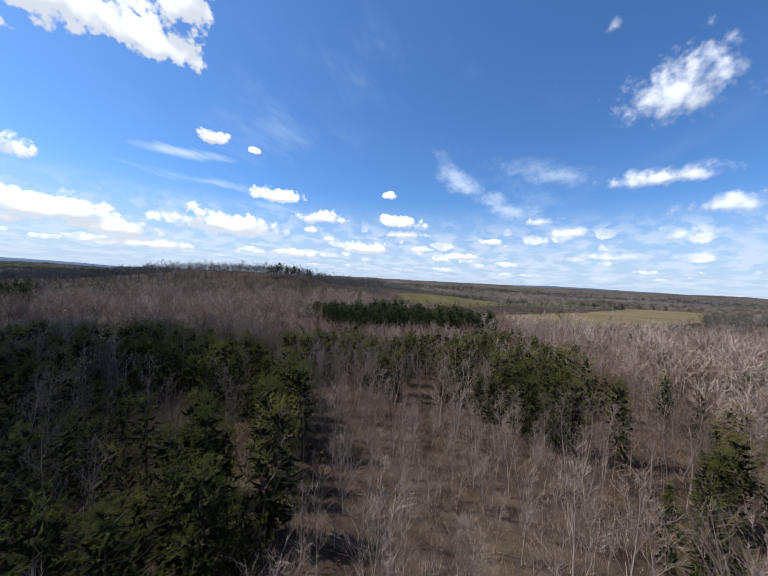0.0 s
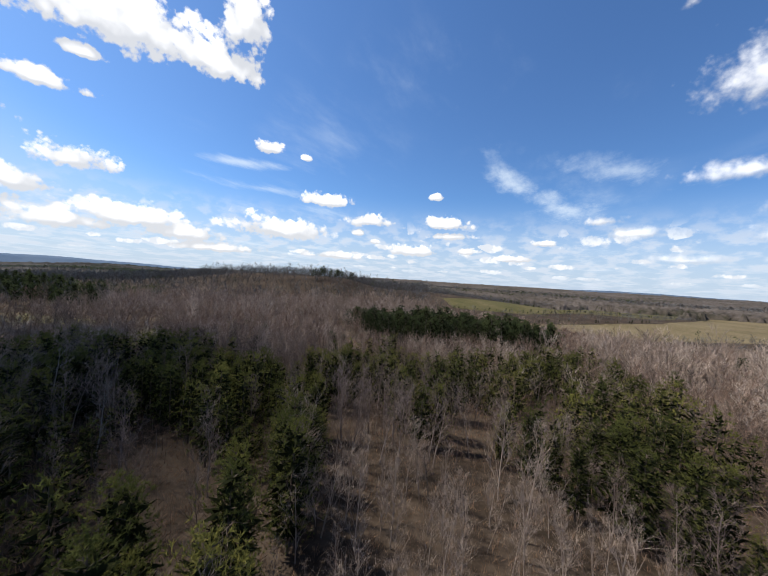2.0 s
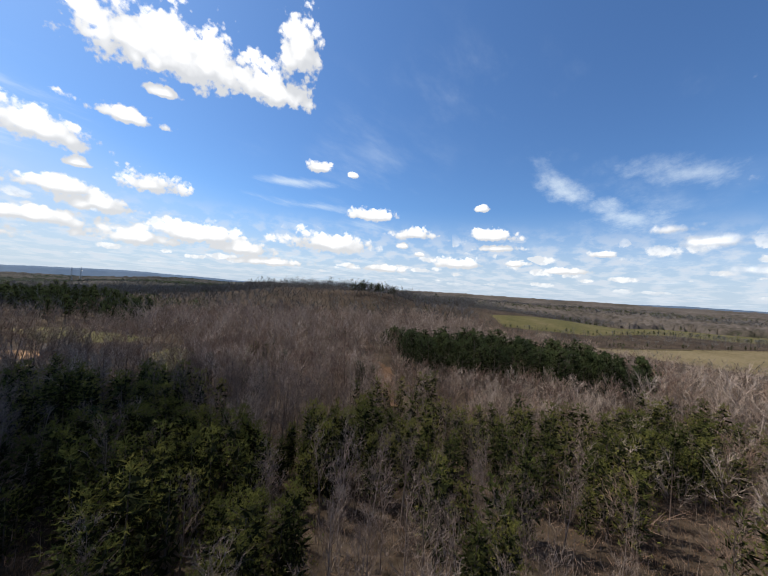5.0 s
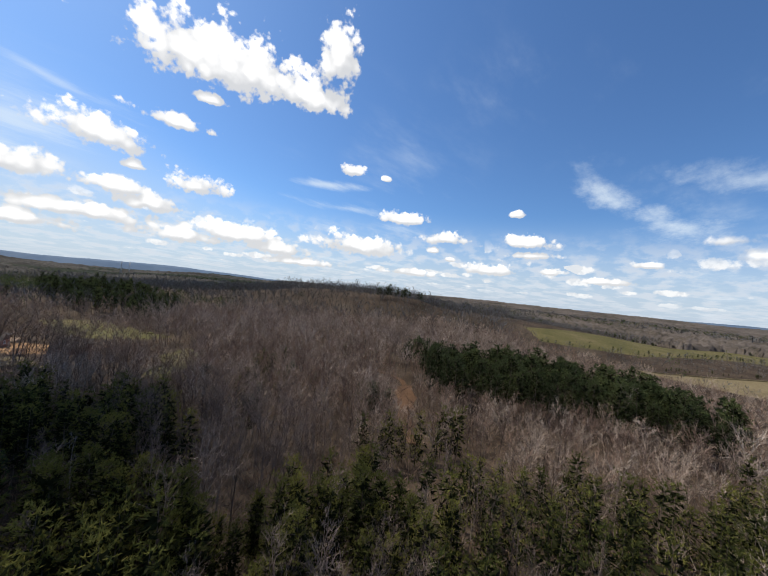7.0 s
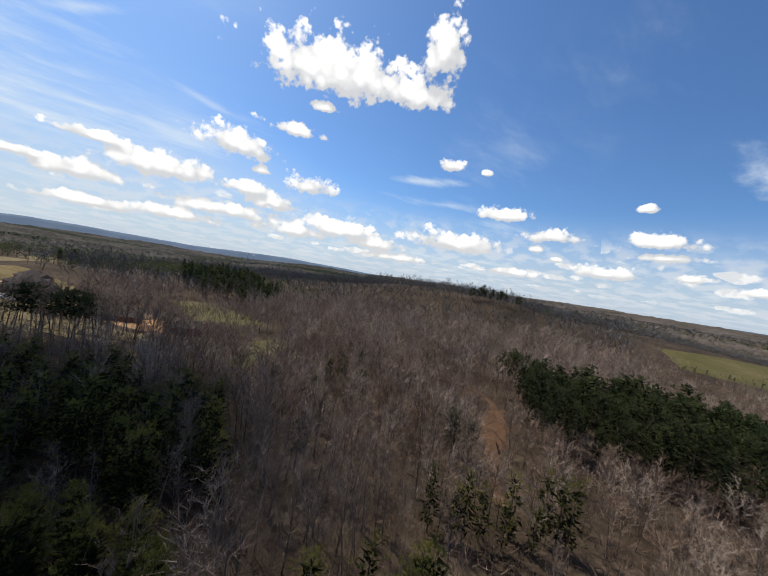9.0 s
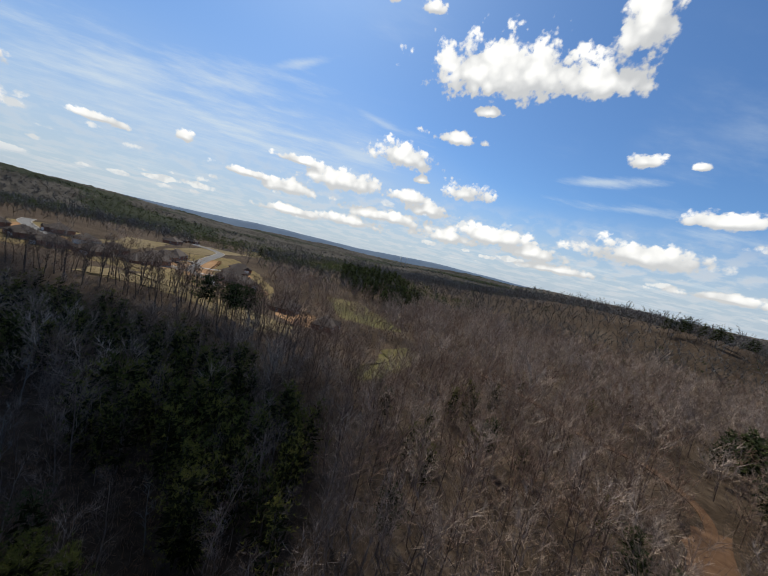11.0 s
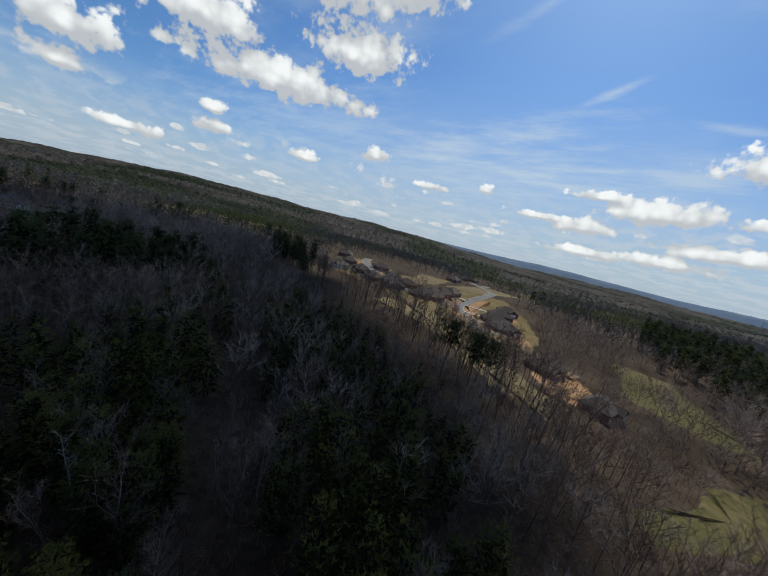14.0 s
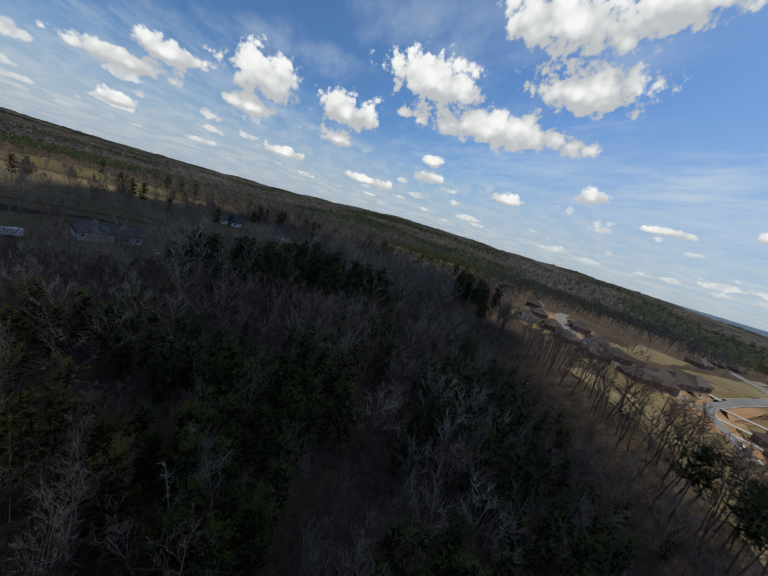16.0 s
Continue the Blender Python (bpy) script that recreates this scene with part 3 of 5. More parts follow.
CLAY = {
    "building_plots": [(-214, 90), (-246, 122), (-282, 128), (-340, 122), (-390, 100), (-372, 50), (-300, 20), (-256, 18), (-226, 56)],
    "street_banks": [(-232, 92), (-250, 96), (-290, 82), (-330, 84), (-366, 90), (-362, 74), (-322, 58), (-290, 58), (-262, 66), (-240, 78)],
    "house_bank": [(-238, 100), (-246, 118), (-262, 124), (-278, 118), (-268, 108), (-252, 96)],
    "upper_bank": [(-286, 18), (-304, 10), (-330, -18), (-352, -44), (-334, -50), (-306, -24), (-288, 2)],
    "upper_plots": [(-284, 20), (-318, 24), (-352, -10), (-372, -40), (-352, -62), (-292, -58), (-270, -30), (-272, 0)],
    "lower_plot": [(-182, 122), (-198, 116), (-232, 130), (-230, 144), (-206, 146), (-186, 150), (-174, 138)],
    "front_yards": [(-254, 112), (-276, 116), (-304, 112), (-346, 114), (-356, 96), (-330, 90), (-296, 86), (-262, 90)],
    "bend_yards": [(-268, 56), (-276, 34), (-296, 30), (-322, 34), (-348, 44), (-352, 62), (-320, 60), (-292, 60)],
    "clearing": [(-26, 152), (-33, 154), (-40, 176), (-46, 192), (-41, 198), (-34, 186), (-30, 168)],
}
patch("meadow", FIELDS["south_meadow"], M_FIELD, "green meadow strip between bare woods", "meadow", seed=2)
patch("meadow", FIELDS["small_meadow"], M_FIELD, "small yellow-green clearing in the woods", "meadow", seed=3)
patch("pasture", FIELDS["east_pasture"], M_DRYFIELD, "pale dry pasture beyond the pine grove", "pasture", seed=4, step=8)
patch("pasture", FIELDS["far_pasture"], M_FIELD, "wide green-tan pasture below the hills", "pasture", seed=5, step=12, lift=0.5)
patch("lawn", FIELDS["village_green"], M_DRYFIELD, "straw-coloured lawns behind the houses", "lawn", seed=6, step=6, lift=0.3)
patch("lawn", FIELDS["back_green"], M_DRYFIELD, "straw-coloured grass slope above the houses", "lawn", seed=7, lift=0.3)
patch("pasture", FIELDS["west_pasture"], M_FIELD, "sunlit yellow-green pasture between trees", "pasture", seed=8, step=6, lift=0.3)
patch("lawn", FIELDS["yard"], M_DRYFIELD, "dull brown-green farm yard grass", "lawn", seed=9, step=5)
patch("lawn", FIELDS["farm_grass"], M_DRYFIELD, "dull brown grass round the farm houses", "lawn", seed=15, step=6, rough_edge=4)
for place, k in (("wood_field", 21), ("hill_field", 22), ("long_field", 23), ("ridge_field", 24)):
    patch("pasture", FIELDS[place], M_DRYFIELD, "pale straw-coloured field among distant woods", "pasture", seed=k, step=9, lift=0.6, rough_edge=5)
patch("lawn", FIELDS["verge"], M_DRYFIELD, "dull dry grass between the wood and the plots", "grass", seed=14, lift=0.2, rough_edge=4)
patch("lawn", CLAY["building_plots"], M_LAWN, "thin olive-brown grass on new building plots", "lawn", seed=10, lift=0.3)
patch("bare_soil", CLAY["street_banks"], M_CLAY, "orange-tan bare clay banks beside the street", "soil", seed=10, lift=0.4, rough_edge=3)
patch("bare_soil", CLAY["house_bank"], M_CLAY, "orange-tan bare clay slope behind the brick houses", "soil", seed=17, lift=0.42, rough_edge=3)
patch("bare_soil", CLAY["front_yards"], M_CLAY, "orange-tan bare clay yards round the brick houses", "soil", seed=25, lift=0.46, rough_edge=3)
patch("bare_soil", CLAY["bend_yards"], M_CLAY, "orange-tan bare clay round the houses at the bend", "soil", seed=26, lift=0.44, rough_edge=3)
patch("lawn", CLAY["upper_plots"], M_LAWN, "thin olive-brown grass round the upper houses", "lawn", seed=11, lift=0.32)
patch("bare_soil", CLAY["upper_bank"], M_CLAY, "orange-tan bare clay among the upper houses", "soil", seed=18, lift=0.4, rough_edge=3)
patch("bare_soil", CLAY["lower_plot"], M_CLAY, "orange clay yard of the lower house", "soil", seed=12, lift=0.3)
patch("bare_soil", CLAY["clearing"], M_TRACK, "reddish bare clearing beside the pine grove", "soil", seed=13, lift=0.2)

strip("street", [(-230, 88), (-246, 82), (-270, 76), (-292, 68), (-312, 66), (-345, 72), (-380, 82), (-412, 87), (-440, 78), (-470, 60), (-520, 52), (-640, 70)],
      7.5, M_ASPHALT, "light grey asphalt street through the housing plots", "street", lift=0.5, kerb=M_CONCRETE)
strip("street", [(-292, 68), (-296, 46), (-290, 30), (-296, 8), (-312, -12), (-336, -34), (-356, -46), (-380, -52)], 7.0, M_ASPHALT,
      "light grey asphalt side street among brown roofs", "street", lift=0.5, kerb=M_CONCRETE)
strip("dirt_track", [(-81, 203), (-62, 212), (-46, 204), (-38, 186), (-34, 168), (-28, 150), (-22, 138)], 2.4, M_TRACK, "tan dirt track through the bare woods", "track", lift=0.3)
strip("dirt_track", [(-150, 196), (-120, 206), (-95, 208), (-81, 203)], 2.2, M_TRACK, "tan dirt track through the bare woods", "track", lift=0.3)
strip("farm_lane", [(-62, -66), (-90, -110), (-114, -166), (-110, -230), (-108, -300)], 4.0, M_TRACK, "tan gravel lane by the farm houses", "lane", lift=0.4)
strip("farm_lane", [(40, -128), (-20, -132), (-90, -126), (-150, -120)], 3.5, M_TRACK, "narrow tan lane behind the long building", "lane", lift=0.4)

# ---------------------------------------------------------------- trees
def frames_for(d):
    d = d / np.linalg.norm(d)
    a = np.cross(d, (0.3, 0.2, 0.9) if abs(d[2]) < 0.9 else (1, 0, 0))
    a /= np.linalg.norm(a)
    return a, np.cross(d, a)


class Tree:
    """Collects tapered prisms and single spikes as triangles."""

    def __init__(self):
        self.v, self.f, self.m = [], [], []

    def prism(self, p, q, r0, r1, sides=3, mat=0):
        a, b = frames_for(q - p)
        n0 = len(self.v)
        for c, r in ((p, r0), (q, r1)):
            for k in range(sides):
                t = 2 * math.pi * k / sides
                self.v.append(c + r * (math.cos(t) * a + math.sin(t) * b))
        for k in range(sides):
            l = (k + 1) % sides
            self.f += [(n0 + k, n0 + l, n0 + sides + l), (n0 + k, n0 + sides + l, n0 + sides + k)]
            self.m += [mat, mat]

    def spike(self, p, d, width, mat=0, roll=0.0):
        a, b = frames_for(d)
        s = (a * math.cos(roll) + b * math.sin(roll)) * width / 2
        n0 = len(self.v)
        self.v += [p - s, p + s, p + d]
        self.f.append((n0, n0 + 1, n0 + 2))
        self.m.append(mat)

    def arrays(self):
        return np.array(self.v, np.float32), np.array(self.f, np.int32), np.array(self.m, np.int32)


def bare_tree(seed, h, limbs, subs, twigs, tw=0.035, spread=0.3, sides=5, clear=0.28, upright=0.5):
    """A leafless hardwood: trunk, bent limbs, side branches and twigs. Parts: 0 trunk and limbs, 1 twigs."""
    g, rng = Tree(), np.random.default_rng(seed)
    lean = rng.normal(0, 0.05, 2)
    n = 5 if sides > 3 else 2
    line = [np.zeros(3)]
    for k in range(n):
        lean = lean + rng.normal(0, 0.05, 2)
        line.append(line[-1] + np.array([lean[0], lean[1], 1]) * h * 0.88 / n)
    line = np.array(line)
    r0 = 0.0065 * h + 0.015 + tw * 0.25
    rad = np.linspace(1, 0.16, n + 1) * r0
    line[0, 2] = -0.4
    for k in range(n):
        if sides:
            g.prism(line[k], line[k + 1], rad[k], rad[k + 1], sides)
    if not sides:
        g.spike(line[0], line[-1] - line[0], r0 * 2, 0, rng.random() * 3)
    for i in range(limbs):
        u = clear + (1 - clear) * (i + rng.random()) / limbs
        x = u * n
        k = min(int(x), n - 1)
        p = line[k] + (line[k + 1] - line[k]) * (x - k)
        ang = rng.random() * 6.283 + i * 2.4
        out = rng.uniform(0.45, 1.0) * (1.15 - 0.45 * u)
        d = np.array([math.cos(ang) * out, math.sin(ang) * out, upright + rng.uniform(0.2, 0.6)])
        d /= np.linalg.norm(d)
        L = h * spread * rng.uniform(0.7, 1.25) * (1.25 - 0.75 * u)
        r = r0 * (1.05 - u) * 0.34 + tw * 0.3
        mid = p + d * L * 0.5
        d2 = d + np.array([rng.normal(0, 0.2), rng.normal(0, 0.2), 0.3])
        d2 /= np.linalg.norm(d2)
        if sides > 3:
            g.prism(p, mid, r, r * 0.65, 3)
            g.spike(mid, d2 * L * 0.6, r * 1.2, 0, rng.random() * 3)
            g.spike(mid, d2 * L * 0.6, r * 1.2, 0, rng.random() * 3)
        else:
            g.spike(p, d * L * 0.6 + d2 * L * 0.5, r * 2, 0, rng.random() * 3)
        for s in range(subs):
            w = rng.uniform(0.25, 1.0)
            b = p + d * L * 0.5 * min(w * 2, 1) + d2 * L * 0.5 * max(w * 2 - 1, 0)
            e = d2 * 0.6 + np.append(rng.normal(0, 0.55, 2), rng.uniform(0.1, 0.7))
            e *= L * rng.uniform(0.3, 0.6) / np.linalg.norm(e)
            g.spike(b, e, tw * 1.5, 1, rng.random() * 3)
            for t in range(twigs):
                c = b + e * rng.uniform(0.15, 1.0)
                q = e * 0.7 / np.linalg.norm(e) + np.append(rng.normal(0, 0.6, 2), rng.uniform(0.0, 0.8))
                g.spike(c, q * L * rng.uniform(0.14, 0.34), tw, 1, rng.random() * 3)
    return g.arrays()


def hardwood(seed, h, limbs, twigs, tw, radius=0.3, low=0.3, sides=3, fine=0.5):
    """A leafless hardwood whose limbs fan out into brooms of twigs. Parts: 0 trunk and limbs, 1 twigs."""
    g, rng = Tree(), np.random.default_rng(seed)
    top = np.array([rng.normal(0, 0.05) * h, rng.normal(0, 0.05) * h, h * 0.8])
    foot = np.array([0, 0, -0.4])
    r0 = 0.0065 * h + 0.015 + tw * 0.25
    if sides:
        g.prism(foot, top, r0, r0 * 0.25, sides)
    else:
        g.spike(foot, top - foot, r0 * 1.7, 0, rng.random() * 3)
    for i in range(limbs):
        u = low + (0.92 - low) * (i + rng.random()) / limbs
        p = foot + (top - foot) * u
        a = i * 2.4 + rng.normal(0, 0.5)
        flare = (0.95 - 0.6 * u) * rng.uniform(0.75, 1.25)
        d = np.array([math.cos(a) * flare, math.sin(a) * flare, rng.uniform(0.55, 0.95)])
        d /= np.linalg.norm(d)
        L = h * radius * rng.uniform(0.75, 1.25) * (1.25 - 0.55 * u)
        r = r0 * (1.1 - u) * 0.55 + tw * 0.5
        if sides > 3:
            g.prism(p, p + d * L * 0.55, r, r * 0.6, 3)
        g.spike(p, d * L, r * 1.8, 0, rng.random() * 3)
        for t in range(twigs):
            w = rng.uniform(0.25, 1.0)
            e = d * 0.75 + rng.normal(0, 0.42, 3) + (0, 0, 0.22)
            e *= L * rng.uniform(0.4, 0.75) * (1.15 - 0.45 * w) / np.linalg.norm(e)
            b = p + d * L * w
            g.spike(b, e, tw * rng.uniform(0.8, 1.4), 1, rng.random() * 3)
            if rng.random() < fine:
                q = e * 0.5 / np.linalg.norm(e) + rng.normal(0, 0.5, 3)
                g.spike(b + e * rng.uniform(0.3, 0.7), q * L * rng.uniform(0.2, 0.4), tw * 0.75, 1, rng.random() * 3)
    return g.arrays()


def crown_tree(seed, h, twigs, tw, radius=0.3, centre=0.6, tall=0.4, reach=1.0):
    """A bush or small crown as a rounded haze of fine twigs. Parts: 0 trunk and limbs, 1 twigs."""
    g, rng = Tree(), np.random.default_rng(seed)
    top = np.array([rng.normal(0, 0.04) * h, rng.normal(0, 0.04) * h, h * 0.9])
    foot = np.array([0, 0, -0.4])
    r0 = 0.0065 * h + 0.015 + tw * 0.25
    g.spike(foot, top - foot, r0 * 1.5, 0, rng.random() * 3)
    mid = np.array([top[0] * 0.7, top[1] * 0.7, h * centre])
    axes = np.array([radius, radius, tall]) * h
    for i in range(twigs):
        n = rng.normal(0, 1, 3)
        n /= np.linalg.norm(n)
        p = mid + n * rng.random() ** 0.4 * 0.8 * axes
        d = n * 0.8 + rng.normal(0, 0.3, 3) + (0, 0, 0.45)
        g.spike(p, d / np.linalg.norm(d) * h * reach * rng.uniform(0.07, 0.14), tw * rng.uniform(0.7, 1.3), 1, rng.random() * 3)
    return g.arrays()


def pine_tree(seed, h, radius, limbs, clumps, blades, length, width, base=0.12, sides=5, top=0.75, young=True, core=0.3):
    """A pine: tapered trunk, limbs and tufts of needles. Parts: 0 trunk and limbs, 1 needles, 2 dark blades for the
    inner shade.
    """
    g, rng = Tree(), np.random.default_rng(seed)
    bend = rng.normal(0, 0.02 * h, 2)
    r0 = 0.012 * h + 0.03
    n = 4 if sides > 3 else 1
    pts = [np.array([bend[0] * (k / n) ** 2, bend[1] * (k / n) ** 2, h * 0.97 * k / n]) for k in range(n + 1)]
    pts[0][2] = -0.4
    for k in range(n):
        g.prism(pts[k], pts[k + 1], r0 * (1 - 0.9 * k / n), r0 * (1 - 0.9 * (k + 1) / n), sides)
    for i in range(limbs):
        u = base + (1 - base) * ((i + rng.random()) / limbs)
        v = (u - base) / (1 - base)
        prof = (1 - v) ** top * (0.6 + min(v * 1.6, 0.5)) if young else math.sin(math.pi * min(0.18 + 0.8 * v, 1)) ** 0.7
        L = radius * prof * rng.uniform(0.65, 1.2) + 0.25
        ang = i * 2.39996 + rng.normal(0, 0.35)
        rise = 0.15 + 0.75 * v + rng.normal(0, 0.1)
        d = np.array([math.cos(ang), math.sin(ang), rise])
        d /= np.linalg.norm(d)
        p = np.array([bend[0] * u * u, bend[1] * u * u, u * h])
        if sides > 3 and L > 0.6:
            g.spike(p, d * L, 0.05 + 0.012 * L, 0, rng.random() * 3)
        for c in range(clumps):
            w = rng.uniform(0.3, 1.08)
            q = p + d * L * w + rng.normal(0, 0.1 + 0.07 * L, 3)
            out = d * 0.45 + (0, 0, 0.3)
            for b in range(blades):
                e = out + rng.normal(0, 0.6, 3)
                e *= length * rng.uniform(0.6, 1.2) / np.linalg.norm(e)
                g.spike(q - e * 0.15, e, width * rng.uniform(0.7, 1.3), 1, rng.random() * 3)
    # blades deep in the crown whose dark colour paints its inner shade
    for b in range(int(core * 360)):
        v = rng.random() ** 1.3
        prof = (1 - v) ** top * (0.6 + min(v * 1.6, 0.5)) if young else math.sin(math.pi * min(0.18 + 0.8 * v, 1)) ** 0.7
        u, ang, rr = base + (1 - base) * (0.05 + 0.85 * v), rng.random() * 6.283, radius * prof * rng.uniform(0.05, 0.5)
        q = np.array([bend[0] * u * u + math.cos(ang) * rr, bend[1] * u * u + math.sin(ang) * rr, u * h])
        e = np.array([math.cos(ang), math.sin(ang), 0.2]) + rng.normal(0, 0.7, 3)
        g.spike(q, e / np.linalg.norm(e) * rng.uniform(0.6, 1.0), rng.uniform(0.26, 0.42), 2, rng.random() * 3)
    for b in range(blades * 2):
        e = np.array([0, 0, 1.0]) + rng.normal(0, 0.4, 3)
        g.spike(np.array([bend[0], bend[1], h * 0.96]), e * length, width, 1, rng.random() * 3)
    return g.arrays()


def inside(x, y, poly):
    x, y = np.asarray(x, float), np.asarray(y, float)
    hit = np.zeros(x.shape, bool)
    for (x0, y0), (x1, y1) in zip(poly, poly[1:] + poly[:1]):
        if y0 != y1:
            cross = (y0 > y) != (y1 > y)
            hit ^= cross & (x < (x1 - x0) * (y - y0) / (y1 - y0) + x0)
    return hit


def far_from_line(x, y, line, gap):
    ok = np.ones(np.shape(x), bool)
    for (x0, y0), (x1, y1) in zip(line, line[1:]):
        dx, dy = x1 - x0, y1 - y0
        t = np.clip(((x - x0) * dx + (y - y0) * dy) / (dx * dx + dy * dy), 0, 1)
        ok &= np.hypot(x - x0 - t * dx, y - y0 - t * dy) > gap
    return ok


# outline, spacing, height, height spread, mature
PINES_NEAR = [
    ([(-5, 12), (-8, 25), (-10, 42), (-12, 64), (-27, 90), (-52, 84), (-46, 55), (-36, 30), (-24, 10)], 3.5, 9.5, 2.0, False),
    ([(-30, 118), (-12, 92), (2, 68), (14, 60), (26, 52), (32, 42), (46, 60), (52, 100), (40, 122), (10, 124), (-10, 138)], 3.9, 10.5, 2.0, False),
    ([(22, 22), (30, 37), (40, 38), (44, 33), (32, 22)], 3.2, 8.5, 1.5, False),
    ([(44, 30), (54, 40), (66, 64), (60, 70), (48, 50)], 4.5, 7.5, 1.8, False),
    ([(-30, 119), (-30, 95), (-22, 81), (-10, 86), (-16, 107)], 3.8, 11.5, 2.0, False),
    ([(30, 92), (62, 96), (66, 138), (48, 150), (26, 118)], 3.9, 10.5, 2.0, False),
]
PINES_MIDDLE = [
    ([(-30, 176), (0, 174), (30, 174), (54, 168), (68, 188), (58, 226), (24, 252), (-22, 240), (-40, 218)], 4.4, 14.0, 2.2, True),
    ([(-97, 92), (-75, 108), (-48, 96), (-28, 78), (-34, 62), (-60, 62), (-90, 72)], 3.5, 11.5, 2.5, False),
    ([(-60, 64), (-40, 40), (-36, 10), (-60, 0), (-90, 20), (-100, 50), (-86, 66)], 3.6, 11.5, 2.5, False),
    ([(-97, 98), (-138, 86), (-152, 34), (-128, -4), (-98, 14), (-100, 50)], 4.6, 11.5, 2.0, False),
    ([(-66, 120), (-60, 132), (-70, 132), (-74, 124)], 5.0, 10.0, 2.0, False),
    ([(-92, 152), (-78, 156), (-78, 170), (-92, 166)], 4.5, 9.5, 2.0, False),
]
PINES_FAR = [
    ([(-62, -12), (-100, -10), (-130, 0), (-152, -42), (-120, -56), (-82, -34)], 6.0, 14.0, 3.0, True),
    ([(-212, -44), (-234, -74), (-276, -96), (-264, -64), (-238, -30)], 7.5, 17.0, 2.5, True),
    ([(-588, 290), (-499, 348), (-282, 272), (-240, 222), (-300, 205), (-382, 215)], 9.0, 15.0, 3.0, True),
    ([(-170, 440), (-110, 462), (-108, 480), (-168, 462)], 7.0, 14.0, 2.0, True),
    ([(-640, 600), (-560, 640), (-800, 740), (-860, 690)], 12.0, 15.0, 2.0, True),
    ([(-60, 232), (-36, 228), (-30, 262), (-58, 268)], 6.0, 12.0, 2.0, True),
]
PINE_ZONES = PINES_NEAR + PINES_MIDDLE + PINES_FAR
OPEN_LINES = [
    ([(-222, 90), (-246, 82), (-292, 68), (-345, 72), (-412, 87), (-520, 52), (-640, 70)], 12),
    ([(-292, 68), (-290, 30), (-312, -12), (-356, -46)], 8),
    ([(-81, 203), (-62, 212), (-46, 204), (-34, 168), (-22, 138)], 2.6),
    ([(-150, 196), (-120, 206), (-81, 203)], 2.6),
    ([(-62, -66), (-114, -166), (-108, -300)], 5),
]
LOW_WOOD = [(-205, -50), (-270, -75), (-272, 40), (-222, 62), (-205, 10)]
TALL_EDGE = [(-158, 20), (-205, -10), (-215, 60), (-190, 110), (-170, 130), (-144, 122), (-152, 70)]
SCRUB = [(-14, 55), (-6, 62), (20, 58), (24, 44), (24, 24), (12, 8), (-4, 12), (-8, 26)]


def open_land(x, y):
    ok = np.ones(np.shape(x), bool)
    for poly in list(FIELDS.values()) + list(CLAY.values()):
        ok &= ~inside(x, y, poly)
    for line, gap in OPEN_LINES:
        ok &= far_from_line(x, y, line, gap)
    return ok


def scatter(rng, r0, r1, gap, centre=(-40, 80)):
    """Jittered places between two radii, thinned behind the way."""
    n = int(r1 / gap) + 1
    i = np.arange(-n, n + 1) * gap
    X, Y = np.meshgrid(i, i)
    X = X + rng.uniform(-0.5, 0.5, X.shape) * gap * 0.95 + centre[0]
    Y = Y + rng.uniform(-0.5, 0.5, Y.shape) * gap * 0.95 + centre[1]
    r = np.hypot(X - centre[0], Y - centre[1])
    turn = np.degrees(np.arctan2(-X, Y + 5))
    unseen = (turn > -165) & (turn < -62) & (np.hypot(X, Y + 5) > 30)
    keep = (r >= r0) & (r < r1) & (~unseen | (rng.random(X.shape) < 0.15))
    return X[keep], Y[keep]


def stand(name, variants, x, y, s, mats, label, category, rng, squash=0.12, smooth=False):
    """Joins many scaled and turned copies of the variants into one mesh of kind stuff."""
    V, F, M, tones, off = [], [], [], [], 0
    pick = rng.integers(0, len(variants), len(x))
    z = ground_z(x, y)
    for k, (v, f, m) in enumerate(variants):
        idx = np.nonzero(pick == k)[0]
        if not len(idx):
            continue
        a = rng.uniform(0, 2 * math.pi, len(idx))
        w = s[idx] * rng.uniform(1 - squash, 1 + squash, len(idx))
        c, q = np.cos(a) * w, np.sin(a) * w
        P = np.empty((len(idx), len(v), 3), np.float32)
        P[:, :, 0] = v[None, :, 0] * c[:, None] - v[None, :, 1] * q[:, None] + x[idx, None]
        P[:, :, 1] = v[None, :, 0] * q[:, None] + v[None, :, 1] * c[:, None] + y[idx, None]
        P[:, :, 2] = v[None, :, 2] * s[idx, None] + z[idx, None]
        V.append(P.reshape(-1, 3))
        F.append((f[None] + (off + np.arange(len(idx)) * len(v))[:, None, None]).reshape(-1, 3))
        M.append(np.tile(m, len(idx)))
        tones.append(np.repeat(rng.beta(0.8, 0.8, len(idx)), len(v)))
        off += len(idx) * len(v)
    ob = new(name, mesh_from(name, np.concatenate(V), np.concatenate(F), mats, np.concatenate(M), smooth, np.concatenate(tones)))
    return tagged(ob, label, category, kind="stuff")


def thing_tree(name, arrays, mats, parts, label, group):
    """One tree of its own: an Empty at its foot with its parts as meshes."""
    v, f, m = arrays
    root = tagged(new(name), label, "tree", group)
    for k, part_name in enumerate(parts):
        faces = f[m == k]
        used = np.unique(faces)
        remap = np.zeros(len(v), np.int32)
        remap[used] = np.arange(len(used))
